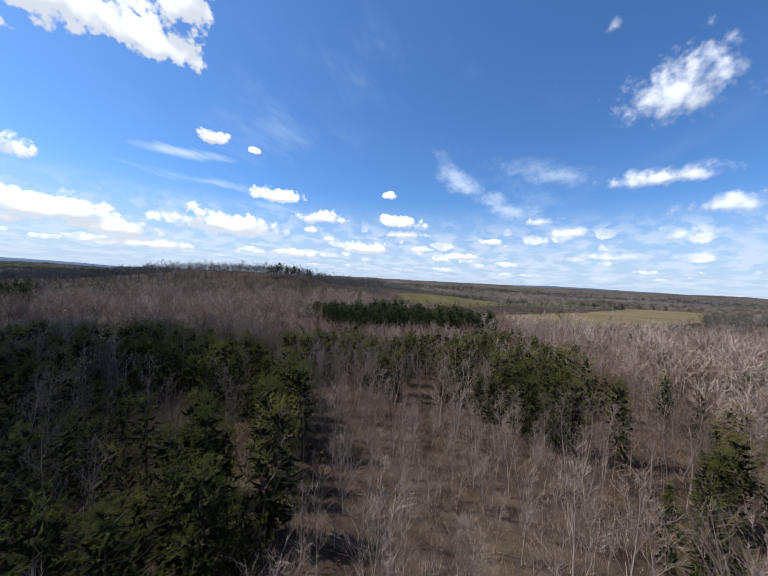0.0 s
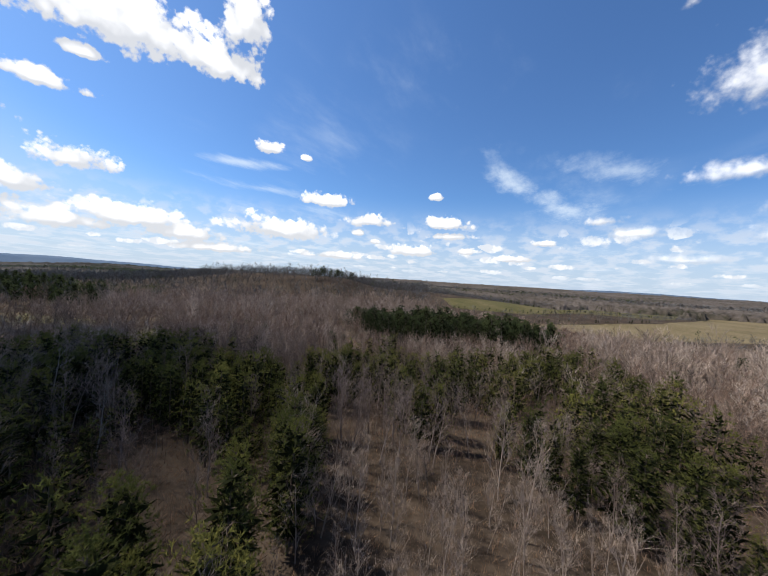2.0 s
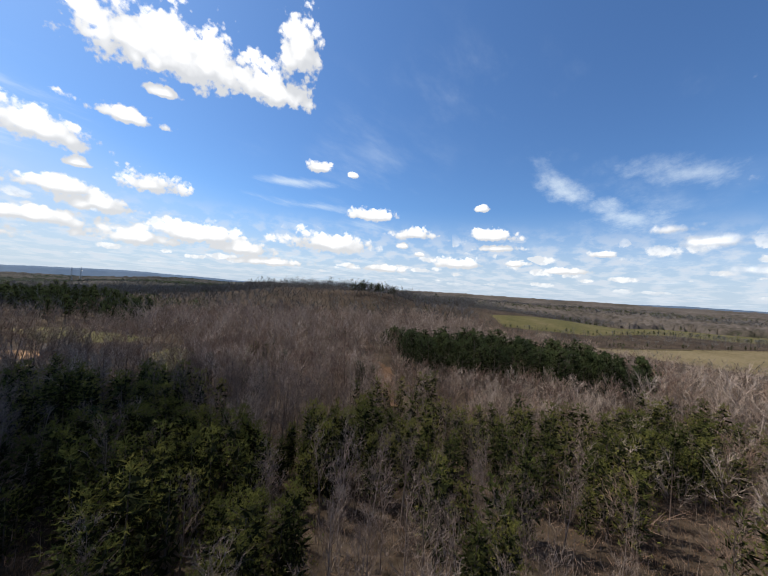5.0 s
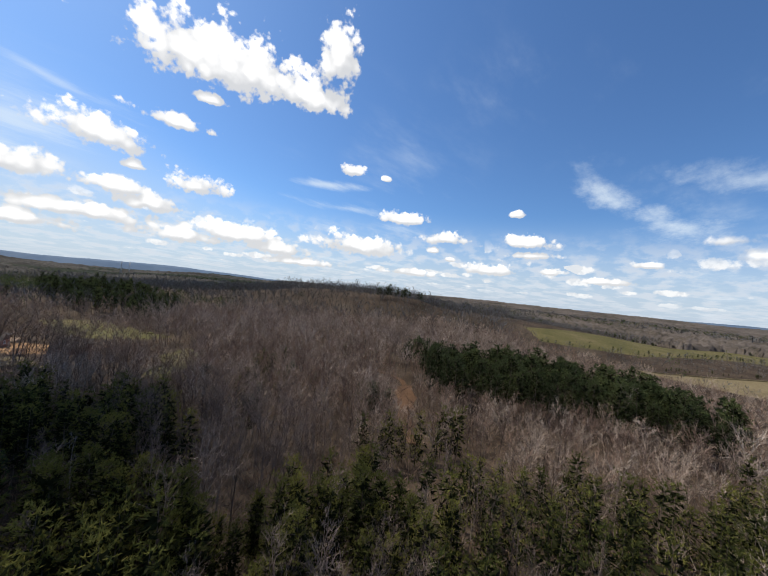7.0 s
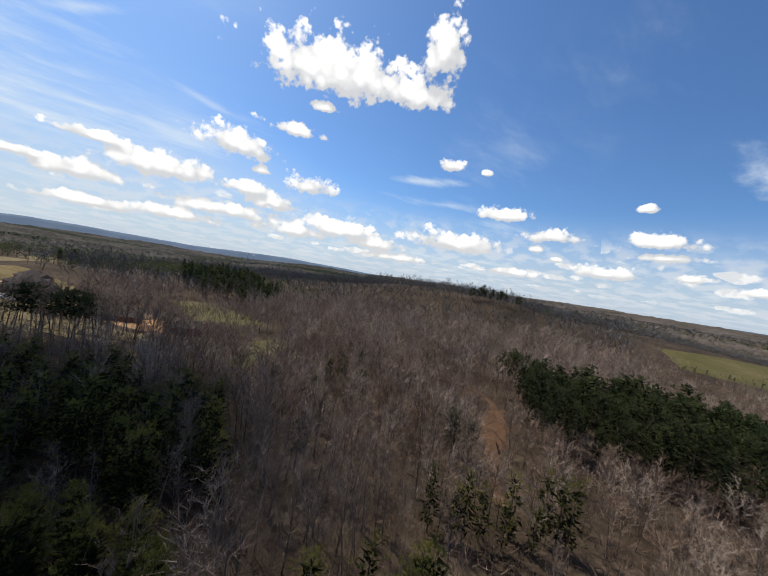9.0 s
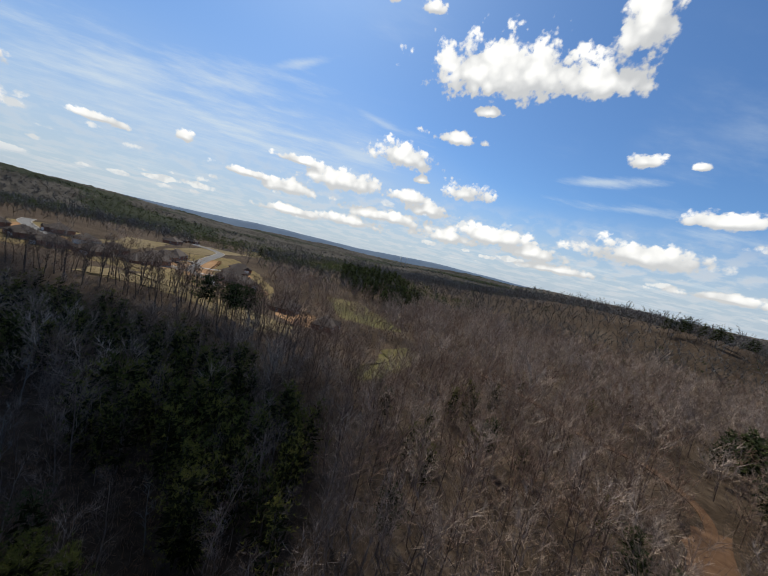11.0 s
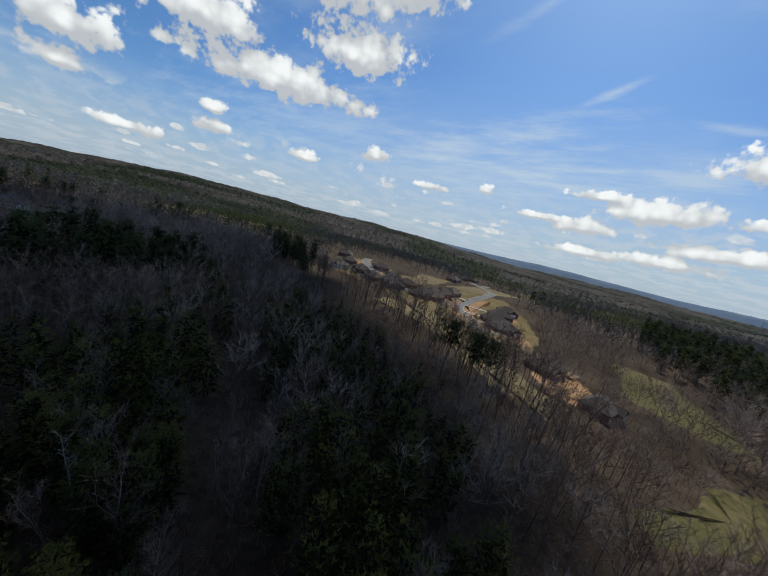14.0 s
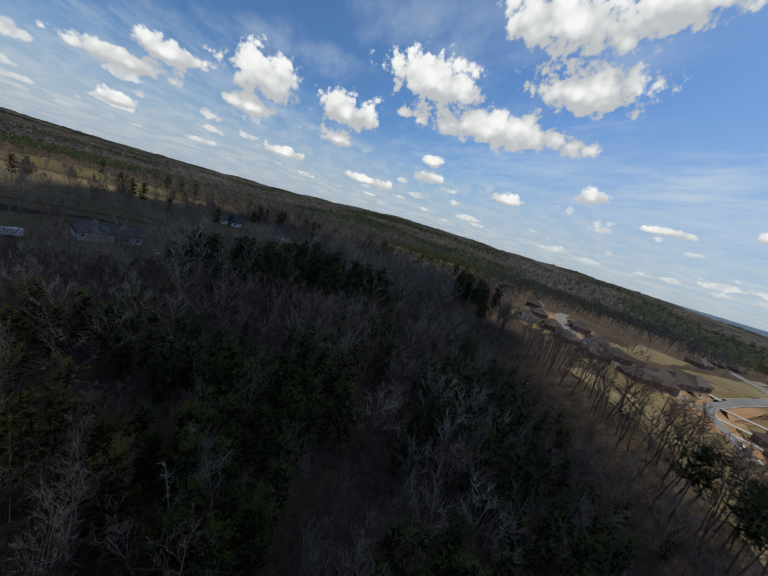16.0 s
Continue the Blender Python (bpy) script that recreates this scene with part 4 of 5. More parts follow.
        ob = new(part_name, mesh_from(part_name, v[used], remap[faces], [mats[k]]))
        ob.parent = root
    return root


def plan_distance(x, y):
    """Distance in the plan from the stretch of woodland that lies nearest below the flight."""
    line = [(34, 26), (30, 50), (2, 64), (-14, 24), (-16, 60), (-14, 96), (-34, 88), (-60, 80), (-58, 52)]
    d = np.full(np.shape(x), 1e9)
    for (x0, y0), (x1, y1) in zip(line, line[1:]):
        dx, dy = x1 - x0, y1 - y0
        t = np.clip(((x - x0) * dx + (y - y0) * dy) / (dx * dx + dy * dy), 0, 1)
        d = np.minimum(d, np.hypot(x - x0 - t * dx, y - y0 - t * dy))
    return d


def build_pines():
    rng = np.random.default_rng(21)
    young = [pine_tree(100 + k, 9.0, 2.3 + 0.2 * (k % 3), 52, 8, 9, 0.31, 0.044, base=0.1, core=0.7, top=0.46 + 0.06 * (k % 3)) for k in range(6)]
    tall = [pine_tree(120 + k, 10.0, 2.0, 40, 6, 7, 0.34, 0.07, base=0.34, top=0.6, young=False, core=0.4) for k in range(4)]
    mid_young = [pine_tree(140 + k, 9.0, 2.5, 28, 4, 4, 0.5, 0.11, base=0.1, sides=3, core=0.3, top=0.48) for k in range(5)]
    mid_tall = [pine_tree(160 + k, 10.0, 2.2, 20, 3, 3, 0.8, 0.3, base=0.36, sides=3, young=False, core=0.4) for k in range(4)]
    near, old = [], []
    for poly, gap, h, dh, mature in PINE_ZONES:
        xs, ys = [p[0] for p in poly], [p[1] for p in poly]
        nx, ny = int((max(xs) - min(xs)) / gap) + 2, int((max(ys) - min(ys)) / gap) + 2
        X, Y = np.meshgrid(min(xs) + np.arange(nx) * gap, min(ys) + np.arange(ny) * gap)
        X, Y = X + rng.uniform(-0.48, 0.48, X.shape) * gap, Y + rng.uniform(-0.48, 0.48, Y.shape) * gap
        clump = np.sin(X / 6.3 + 1.7) * np.sin(Y / 5.6 + 0.4) + 0.6 * np.sin(X / 11 - Y / 9) > (-9 if mature else -0.34)
        keep = inside(X, Y, poly) & clump & (rng.random(X.shape) < 0.93) & far_from_line(X, Y, OPEN_LINES[2][0], 3)
        for x, y in zip(X[keep], Y[keep]):
            hh = max(3.5, rng.normal(h, dh * (1.0 if mature else 1.25)))
            hh = hh if mature else min(hh, 12.5 + rng.uniform(-1.5, 0.5))
            (old if mature else near).append((x, y, hh))
    lone = [(-139.5, 93.2, 20), (-146, 98, 18), (-147, 84, 20), (-158, 92, 16), (-226, -38, 15), (-236, -48, 15), (-212, -26, 16), (-196, -12, 16), (-186, -4, 16), (76, -257, 20), (55, -267, 21), (54, 60, 9), (-430, 128, 15), (-445, 140, 16), (-455, 132, 14), (-380, 190, 14), (-400, 240, 15), (94, 107, 10), (87, 76, 9), (110, 130, 11), (125, 160, 11), (-55, 75, 11)]
    lone += [(-53, 112, 11), (-70, 150, 12), (-37, 146, 11), (-34, 150, 10), (-85, 128, 11), (-40, 151, 11), (-90, -60, 15), (-86, -150, 15), (-120, -200, 15), (20, -180, 14), (-150, -140, 15), (-170, -160, 14), (40, -230, 15), (60, -270, 16)]
    crowned = [pine_tree(180 + k, 10.0, 2.9, 44, 9, 10, 0.4, 0.08, base=0.62, young=False, core=0.3) for k in range(2)]
    b3 = [thing_tree("pine_tree", a, [M_PINEBARK, M_NEEDLE_TALL, M_INNER_SHADE], ["trunk", "crown", "inner_foliage"], "tall lone pine with a high dark crown over bare trunks", "tall lone pines") for a in crowned]
    for k, (x, y, h) in enumerate(lone[:11]):
        m = Matrix.LocRotScale((x, y, gz(x, y)), Euler((0, 0, k)), (h / 11, h / 11, h / 10))
        if k < len(b3):
            b3[k].matrix_basis = m
        else:
            copy_thing(b3[k % 2], Matrix.Identity(4)).matrix_basis = m
    old += lone[11:]
    near += [(-95, 165, 11), (-92, 174, 11), (-75, 134, 11), (-95, 131, 10), (-129, 303, 11), (-95, 300, 7), (-72, 186, 6), (-91, 156, 9), (-71, 127, 10), (-44, 165, 6), (-120, 281, 10), (-79, 253, 9), (-110, 300, 11), (-160, 350, 12), (-130, 330, 11), (-92, 262, 8), (-140, 300, 11), (-60, 290, 9), (-100, 330, 10), (-84, 280, 8), (-150, 260, 10), (-52, 262, 8), (-180, 300, 11),
             (-72, 146, 9), (-66, 158, 8), (-48, 160, 9), (-96, 168, 9), (-110, 210, 9), (-88, 224, 8), (-20, 300, 9), (-10, 340, 10), (-30, 390, 10)]
    old += [(8, -186, 16), (12, -181, 15), (-12, -300, 17), (-147, -350, 17), (-240, -420, 18), (-252, -410, 18), (-280, -440, 18), (-205, -330, 17), (-160, -250, 16), (-166, -262, 16), (-185, -250, 17), (-60, -160, 13), (-95, -150, 13),
            (-40, -176, 18), (-46, -184, 17), (-34, -188, 19), (-128, -214, 19), (-136, -222, 18), (-144, -212, 17), (-150, -226, 19), (-176, -206, 18), (-184, -214, 17),
            (-60, -300, 20), (-72, -306, 19), (-84, -302, 20), (-230, -190, 19), (-238, -198, 18), (-248, -188, 19), (-256, -200, 18), (-300, -130, 18), (-308, -140, 17), (-318, -132, 18)]
    old += [(-60 - q * 1.05 + rng.normal(0, 5), -30 - q * 0.52 + rng.normal(0, 6), rng.uniform(13, 19)) for q in np.arange(0, 66, 2.2)]
    for (x0, y0), (x1, y1), h in (((28, 412), (125, 438), 5), ((125, 438), (272, 564), 5), ((272, 564), (430, 648), 6), ((88, 364), (186, 410), 4), ((186, 410), (272, 444), 5), ((130, 602), (250, 752), 7)):
        k = int(math.hypot(x1 - x0, y1 - y0) / 7)
        old += [(x0 + (x1 - x0) * q / k + rng.normal(0, 2), y0 + (y1 - y0) * q / k + rng.normal(0, 2), h * rng.uniform(0.5, 1.2)) for q in range(k)]
    P = np.array(near)
    order = np.argsort(plan_distance(P[:, 0], P[:, 1]))
    first, rest = P[order[:145]], P[order[145:]]
    base = [thing_tree("young_pine", a, [M_PINEBARK, M_NEEDLE, M_INNER_SHADE], ["trunk", "crown", "inner_foliage"], "dense young green pine tree with pointed crown", "young pines") for a in young]
    for k, (x, y, h) in enumerate(first):
        s = h / 9.0
        m = Matrix.LocRotScale((x, y, gz(x, y)), Euler((0, 0, rng.uniform(0, 6.28))), (s * rng.uniform(0.85, 1.2), s * rng.uniform(0.85, 1.2), s))
        if k < len(base):
            base[k].matrix_basis = m
        else:
            ob = base[k % len(base)]
            c = copy_thing(ob, Matrix.Identity(4))
            c.matrix_basis = m
    stand("pine_stand", mid_young, rest[:, 0], rest[:, 1], rest[:, 2] / 9.0, [M_PINEBARK, M_NEEDLE_STAND, M_INNER_SHADE], "young green pines standing among bare trees", "pines", rng)
    Q = np.array(old)
    r = np.hypot(Q[:, 0] + 20, Q[:, 1] - 120)
    close = np.argsort(r)[:130]
    b2 = [thing_tree("mature_pine", a, [M_PINEBARK, M_NEEDLE_TALL, M_INNER_SHADE], ["trunk", "crown", "inner_foliage"], "tall mature pine with bare lower trunk and dark crown", "mature pines") for a in tall]
    for k, (x, y, h) in enumerate(Q[close]):
        s = h / 10.0
        m = Matrix.LocRotScale((x, y, gz(x, y)), Euler((0, 0, rng.uniform(0, 6.28))), (s * rng.uniform(0.9, 1.15), s * rng.uniform(0.9, 1.15), s))
        if k < len(b2):
            b2[k].matrix_basis = m
        else:
            c = copy_thing(b2[k % len(b2)], Matrix.Identity(4))
            c.matrix_basis = m
    R = np.delete(Q, close, axis=0)
    stand("pine_wood", mid_tall, R[:, 0], R[:, 1], R[:, 2] / 10.0, [M_PINEBARK, M_NEEDLE_DARK, M_INNER_SHADE], "dark green mature pines among bare hardwoods", "pines", rng)


def build_bare():
    rng = np.random.default_rng(22)
    near = [bare_tree(200 + k, 10.0, 18, 5, 6, tw=0.022, spread=0.27 + 0.03 * (k % 3), clear=0.18 + 0.05 * (k % 3)) for k in range(7)]
    mid = [hardwood(220 + k, 10.0, 9, 15, 0.042, radius=0.33 + 0.04 * (k % 3), low=0.26 + 0.06 * (k % 3), fine=0.6) for k in range(8)]
    back = [hardwood(240 + k, 10.0, 8, 13, 0.064, radius=0.35 + 0.04 * (k % 3), sides=0, fine=0.2) for k in range(8)]
    far = [hardwood(260 + k, 10.0, 4, 4, 0.26, radius=0.42 + 0.05 * (k % 3), sides=0, fine=0.0) for k in range(6)]
    mats = [M_BARK, M_TWIG, M_TWIG_PALE, M_TWIG_DARK]
    far_mats = [M_EDGEBARK, M_TWIG_FAR]
    for forms in (mid, back):
        for k, (v, f, m) in enumerate(forms):
            m[m == 1] = (3, 1, 3, 1, 2, 3, 1, 1)[k] if forms is mid else (1, 2, 1, 1, 1, 3, 3, 1)[k]

    x, y = scatter(rng, 0, 120, 4.4)
    ok = open_land(x, y)
    scrub = inside(x, y, SCRUB)
    in_pine = np.zeros(x.shape, bool)
    for poly, *_ in PINE_ZONES:
        in_pine |= inside(x, y, poly)
    ok &= rng.random(x.shape) < np.where(in_pine, np.where(x < -96, 0.5, 0.3), np.where(scrub, 0.16, 0.95))
    x, y, scrub = x[ok], y[ok], scrub[ok]
    h = np.where(scrub, rng.uniform(3.5, 7.5, x.shape), rng.normal(12.5, 2.3, x.shape).clip(6, 19))
    h = np.where(scrub, h, h * (1.0 + 0.16 * np.sin(x / 9.0 + 1) * np.sin(y / 7.5) + 0.12 * np.sin(x / 23 + y / 31)) * np.where(rng.random(x.shape) < 0.16, 1.3, 1.0))
    edge = inside(x, y, TALL_EDGE)
    h = np.where(edge, rng.uniform(8, 13, x.shape), h)
    h = np.where((x < -135) & (y > -30), h * 0.62, h)
    h = np.where((x > 35) & (y > 170), h * 0.65, h)
    east = (x > 10) & (y < 75)
    h = np.where(east & ~scrub, h * 0.72, h)
    order = np.argsort(plan_distance(x, y))
    x, y, h = x[order], y[order], h[order]
    h = np.minimum(h, np.where(x > -34, 12.0, 15.5) + rng.uniform(-1.5, 0.5, len(h)))
    base = [thing_tree("bare_tree", a, [M_BARK, M_BARK], ["trunk", "crown"], "leafless grey-brown young hardwood with upswept branches", "bare hardwoods") for a in near]
    n = 295
    for k in range(n):
        s = h[k] / 10
        m = Matrix.LocRotScale((x[k], y[k], gz(x[k], y[k])), Euler((rng.normal(0, 0.03), rng.normal(0, 0.03), rng.uniform(0, 6.28))), (s * rng.uniform(0.85, 1.2), s * rng.uniform(0.85, 1.2), s))
        if k < len(base):
            base[k].matrix_basis = m
        else:
            c = copy_thing(base[k % len(base)], Matrix.Identity(4))
            c.matrix_basis = m
    stand("bare_woods", mid, x[n:], y[n:], h[n:] / 10, mats, "leafless grey-brown hardwoods standing close together", "woods", rng)

    x, y = scatter(rng, 120, 300, 6.0)
    ok = open_land(x, y) & (rng.random(x.shape) < 0.93) & ~((x > 60) & (y < 20))
    for poly, *_ in PINE_ZONES:
        ok &= ~inside(x, y, poly) | (rng.random(x.shape) < 0.15)
    x, y = x[ok], y[ok]
    size = np.where(inside(x, y, TALL_EDGE), rng.uniform(0.7, 1.2, len(x)), rng.normal(1.4, 0.25, len(x)).clip(0.8, 2.0))
    size *= (1.0 + 0.14 * np.sin(x / 13.0) * np.sin(y / 11.0)) * np.where(rng.random(len(x)) < 0.16, 1.28, 1.0)
    size = np.where(inside(x, y, LOW_WOOD), size * 0.5, size)
    size = np.where((x < -135) & (x > -270) & (y > -40) & (y < 160), size * 0.58, size)
    size = np.where((x > 8) & (y > 190) & (y < 420), size * 0.52, size)
    stand("bare_woods", back, x, y, size, mats, "leafless brown hardwoods covering the slopes", "woods", rng)

    x, y = scatter(rng, 300, 800, 8.3)
    ok = open_land(x, y) & (rng.random(x.shape) < 0.95) & ~((x > 60) & (y < 0) & (x + y < 0) & (x > 250))
    village = inside(x, y, [(-260, 130), (-400, 130), (-900, 200), (-900, -60), (-400, -90), (-270, -60)])
    ok &= ~village | (rng.random(x.shape) < 0.6)
    ok &= ~inside(x, y, [(-250, 125), (-400, 118), (-400, -30), (-340, -80), (-270, -60)]) | (rng.random(x.shape) < 0.15)
    x, y = x[ok], y[ok]
    green = np.sin(x / 57 + 1.0) * np.sin(y / 43) + 0.8 * np.sin(x / 131 - y / 97 + 2) + rng.normal(0, 0.25, len(x)) > np.where(y < -60, -0.05, np.where((x < -420) & (y < 330), 0.15, np.where((x < -200) & (y < 330), 0.6, 2.6)))
    green |= rng.random(len(x)) < 0.03
    brown = ~green
    low = np.where((x > 0) & (y > 220) & (y < 760), 0.5, 1.0)
    stand("hill_woods", far, x[brown], y[brown], rng.normal(1.3, 0.25, brown.sum()).clip(0.7, 2) * low[brown], far_mats, "leafless brown woods on the distant hillsides", "woods", rng)
    pines = [crown_tree(270 + k, 10.0, 18, 0.55, radius=0.24, centre=0.6, tall=0.42) for k in range(5)]
    stand("hill_pines", pines, x[green], y[green], rng.normal(1.4, 0.25, green.sum()).clip(0.8, 2), [M_PINEBARK, M_NEEDLE_DARK], "dark green pines in patches on the distant hillsides", "pines", rng)

    x, y = scatter(rng, 800, 1300, 14.0)
    ok = open_land(x, y) & (x < 100)
    x, y = x[ok], y[ok]
    green = (np.sin(x / 150 + 1.0) * np.sin(y / 110) + 0.5 * np.sin(x / 260 - y / 190) + rng.normal(0, 0.15, len(x)) > np.where(y < 0, 0.0, 0.1))
    stand("hill_pines", pines, x[green], y[green], rng.normal(1.6, 0.35, green.sum()).clip(1.0, 2.6), [M_PINEBARK, M_NEEDLE_DARK], "dark green pines in patches on the distant hillsides", "pines", rng)
    x, y = x[~green], y[~green]
    stand("hill_woods", far, x, y, rng.normal(1.7, 0.35, len(x)).clip(1.0, 2.6), far_mats, "leafless brown woods on the distant hillsides", "woods", rng)

    grove = [hardwood(280 + k, 12.0, 4, 4, 1.1, radius=0.6, sides=0, fine=0.0) for k in range(5)]
    x, y = scatter(rng, 1250, 2500, 32.0)
    ok = open_land(x, y)
    x, y = x[ok], y[ok]
    green = np.sin(x / 210 + 1.0) * np.sin(y / 160) + 0.6 * np.sin(x / 390 - y / 300) + rng.normal(0, 0.15, len(x)) > np.where(x > 0, 0.6, 0.25)
    stand("hill_pines", grove, x[green], y[green], rng.normal(1.3, 0.3, green.sum()).clip(0.8, 2.2), [M_PINEBARK, M_NEEDLE_DARK], "dark green pines in patches on the distant hillsides", "pines", rng)
    x, y = x[~green], y[~green]
    stand("hill_woods", grove, x, y, rng.normal(1.2, 0.3, len(x)).clip(0.8, 2.2), far_mats, "leafless brown woods on the distant hillsides", "woods", rng)

    # far woods: one uneven canopy over the rolling country, open over the pastures
    turns, rings = 1250, 105
    a = np.linspace(0, 2 * math.pi, turns, endpoint=False)
    r = 760 * (4750 / 760) ** np.linspace(0, 1, rings)
    A, R = np.meshgrid(a, r, indexing="ij")
    A = A + rng.uniform(-0.4, 0.4, A.shape) * 2 * math.pi / turns
    R = R * (1 + rng.uniform(-0.4, 0.4, R.shape) * math.log(4750 / 760) / rings)
    X, Y = -40 - np.sin(A) * R, 80 + np.cos(A) * R
    wide = np.sin(X / 61 + 2) * np.sin(Y / 47) + 0.7 * np.sin(X / 140 - Y / 110)
    Z = ground_z(X, Y) + 8.5 + 1.6 * wide + rng.normal(0, 3.0, X.shape)
    shut = open_land(X, Y) & (R > 790)
    Z = np.where(shut, Z, ground_z(X, Y) - 3)
    i = np.arange(turns * rings).reshape(turns, rings)
    k = np.roll(i, -1, axis=0)
    faces = np.stack([i[:, :-1], k[:, :-1], k[:, 1:], i[:, 1:]], -1).reshape(-1, 4)
    turn = np.degrees((a + math.pi) % (2 * math.pi) - math.pi)
    seen = np.repeat(~((turn > -160) & (turn < -66)), rings - 1)
    # cover by direction: hazy pale woods north, shade-dimmed woods and pine belts elsewhere
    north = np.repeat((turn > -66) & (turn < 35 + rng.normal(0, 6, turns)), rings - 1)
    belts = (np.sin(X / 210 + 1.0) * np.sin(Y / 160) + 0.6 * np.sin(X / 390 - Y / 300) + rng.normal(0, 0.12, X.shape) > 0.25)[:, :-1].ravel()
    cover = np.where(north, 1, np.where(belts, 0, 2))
    ob = new("far_woods", mesh_from("far_woods", np.stack([X, Y, Z], -1).reshape(-1, 3), faces[seen], [M_FARWOOD, M_FARBARE_HAZY, M_FARBARE_DIM], cover[seen], smooth=True))
    tagged(ob, "distant grey-brown woods with dark pine patches over rolling hills", "woods", kind="stuff")


def build_brush():
    rng = np.random.default_rng(23)
    bush = [crown_tree(500 + k, 4.0, 18, 0.038, radius=0.5, centre=0.45, tall=0.4, reach=2.8) for k in range(6)]
    x, y = scatter(rng, 0, 125, 2.7)
    ok = open_land(x, y) & ~inside(x, y, SCRUB)
    stand("understorey", bush, x[ok], y[ok], rng.uniform(0.6, 1.5, ok.sum()), [M_BARK, M_TWIG_DARK], "tangled leafless undergrowth beneath the woods", "undergrowth", rng)
    bush = [crown_tree(510 + k, 4.0, 11, 0.1, radius=0.55, centre=0.45, tall=0.4, reach=3.2) for k in range(6)]
    x, y = scatter(rng, 125, 290, 6.0)
    ok = open_land(x, y)
    stand("understorey", bush, x[ok], y[ok], rng.uniform(0.7, 1.6, ok.sum()), [M_BARK, M_TWIG_DARK], "tangled leafless undergrowth beneath the woods", "undergrowth", rng)
    tuft = []
    for k in range(6):
        g, r2 = Tree(), np.random.default_rng(300 + k)
        for b in range(12):
            d = np.append(r2.normal(0, 0.35, 2), r2.uniform(0.35, 1.1))
            g.spike(np.append(r2.normal(0, 0.35, 2), -0.05), d, r2.uniform(0.028, 0.06), 0, r2.random() * 3)
        tuft.append(g.arrays())
    x, y = scatter(rng, 0, 75, 1.05, centre=(-5, 50))
    ok = open_land(x, y) & (rng.random(x.shape) < 0.7)
    x, y = x[ok], y[ok]
    stand("dry_brush", tuft, x, y, rng.uniform(0.4, 1.1, len(x)), [M_BRUSH], "dry tan weeds and brambles on the woodland floor", "brush", rng)


def build_saplings():
    """Pale saplings over the open scrub, each a thing of its own."""
    rng = np.random.default_rng(25)
    forms = [bare_tree(430 + k, 6.0, 15, 6, 6, tw=0.014, spread=0.36, clear=0.12, upright=0.8) for k in range(6)]
    base = [thing_tree("sapling", a, [M_SAPLING, M_SAPLING], ["trunk", "crown"], "pale grey leafless sapling in dry brush", "saplings in the scrub") for a in forms]
    x, y = scatter(rng, 0, 45, 3.1, centre=(6, 36))
    ok = inside(x, y, SCRUB) | (inside(x, y, [(20, 4), (24, 24), (36, 18), (60, 30), (52, 4)]) & (rng.random(x.shape) < 0.6))
    x, y = x[ok], y[ok]
    for k in range(min(len(x), 290)):
        s = rng.uniform(0.5, 1.2) * (1.6 if rng.random() < 0.25 else 1)
        m = Matrix.LocRotScale((x[k], y[k], gz(x[k], y[k])), Euler((rng.normal(0, 0.05), rng.normal(0, 0.05), rng.uniform(0, 6.28))), (s, s, s * rng.uniform(0.9, 1.2)))
        if k < len(base):
            base[k].matrix_basis = m
        else:
            copy_thing(base[k % len(base)], Matrix.Identity(4)).matrix_basis = m


def build_edge_trees():
    """Tall trees with long bare trunks along the wood's edge above the village."""
    rng = np.random.default_rng(26)
    forms = [bare_tree(450 + k, 17.0, 15, 5, 4, tw=0.06, spread=0.24, clear=0.42, upright=0.7) for k in range(6)]
    base = [thing_tree("tall_bare_tree", a, [M_EDGEBARK, M_TWIG], ["trunk", "crown"], "tall leafless tree with a long dark bare trunk", "tall edge trees") for a in forms]
    x, y = scatter(rng, 0, 120, 4.6, centre=(-175, 70))
    ok = inside(x, y, [(-120, 112), (-150, 132), (-196, 108), (-214, 60), (-224, 8), (-226, -20), (-206, -16), (-190, 20), (-168, 70)]) & (rng.random(x.shape) < 0.5) & far_from_line(x, y, OPEN_LINES[0][0], 20)
    for poly in CLAY.values():
        ok &= ~inside(x, y, poly)
    x, y = x[ok], y[ok]
    x, y = np.append(x, (2.6, -9, 12, 20, -16, -3, 8, 27, -20, 16, -6, 33)), np.append(y, (55.3, 62, 66, 58, 50, 76, 84, 70, 70, 92, 98, 84))
    for k in range(len(x)):
        s = rng.uniform(0.8, 1.2) if k < len(x) - 12 else rng.uniform(0.42, 0.6)
        m = Matrix.LocRotScale((x[k], y[k], gz(x[k], y[k])), Euler((rng.normal(0, 0.06), rng.normal(0, 0.06), rng.uniform(0, 6.28))), (s * 1.4, s * 1.4, s))
        if k < len(base):
            base[k].matrix_basis = m
        else:
            copy_thing(base[k % len(base)], Matrix.Identity(4)).matrix_basis = m


build_edge_trees()
build_saplings()
build_pines()
build_bare()
build_brush()


def build_pale_trees():
    """Dead snags and pale-barked trees that stand out from the wood."""
    rng = np.random.default_rng(24)
    forms = [bare_tree(400 + k, 10.0, 9, 3, 3, tw=0.05, spread=0.17, clear=0.35, upright=0.2) for k in range(3)]
    round_form = bare_tree(410, 10.0, 18, 5, 5, tw=0.06, spread=0.3, clear=0.1)
    base = [thing_tree("dead_tree", a, [M_PALE, M_PALE], ["trunk", "crown"], "tall pale dead tree with stubby bare branches", "pale snags") for a in forms]
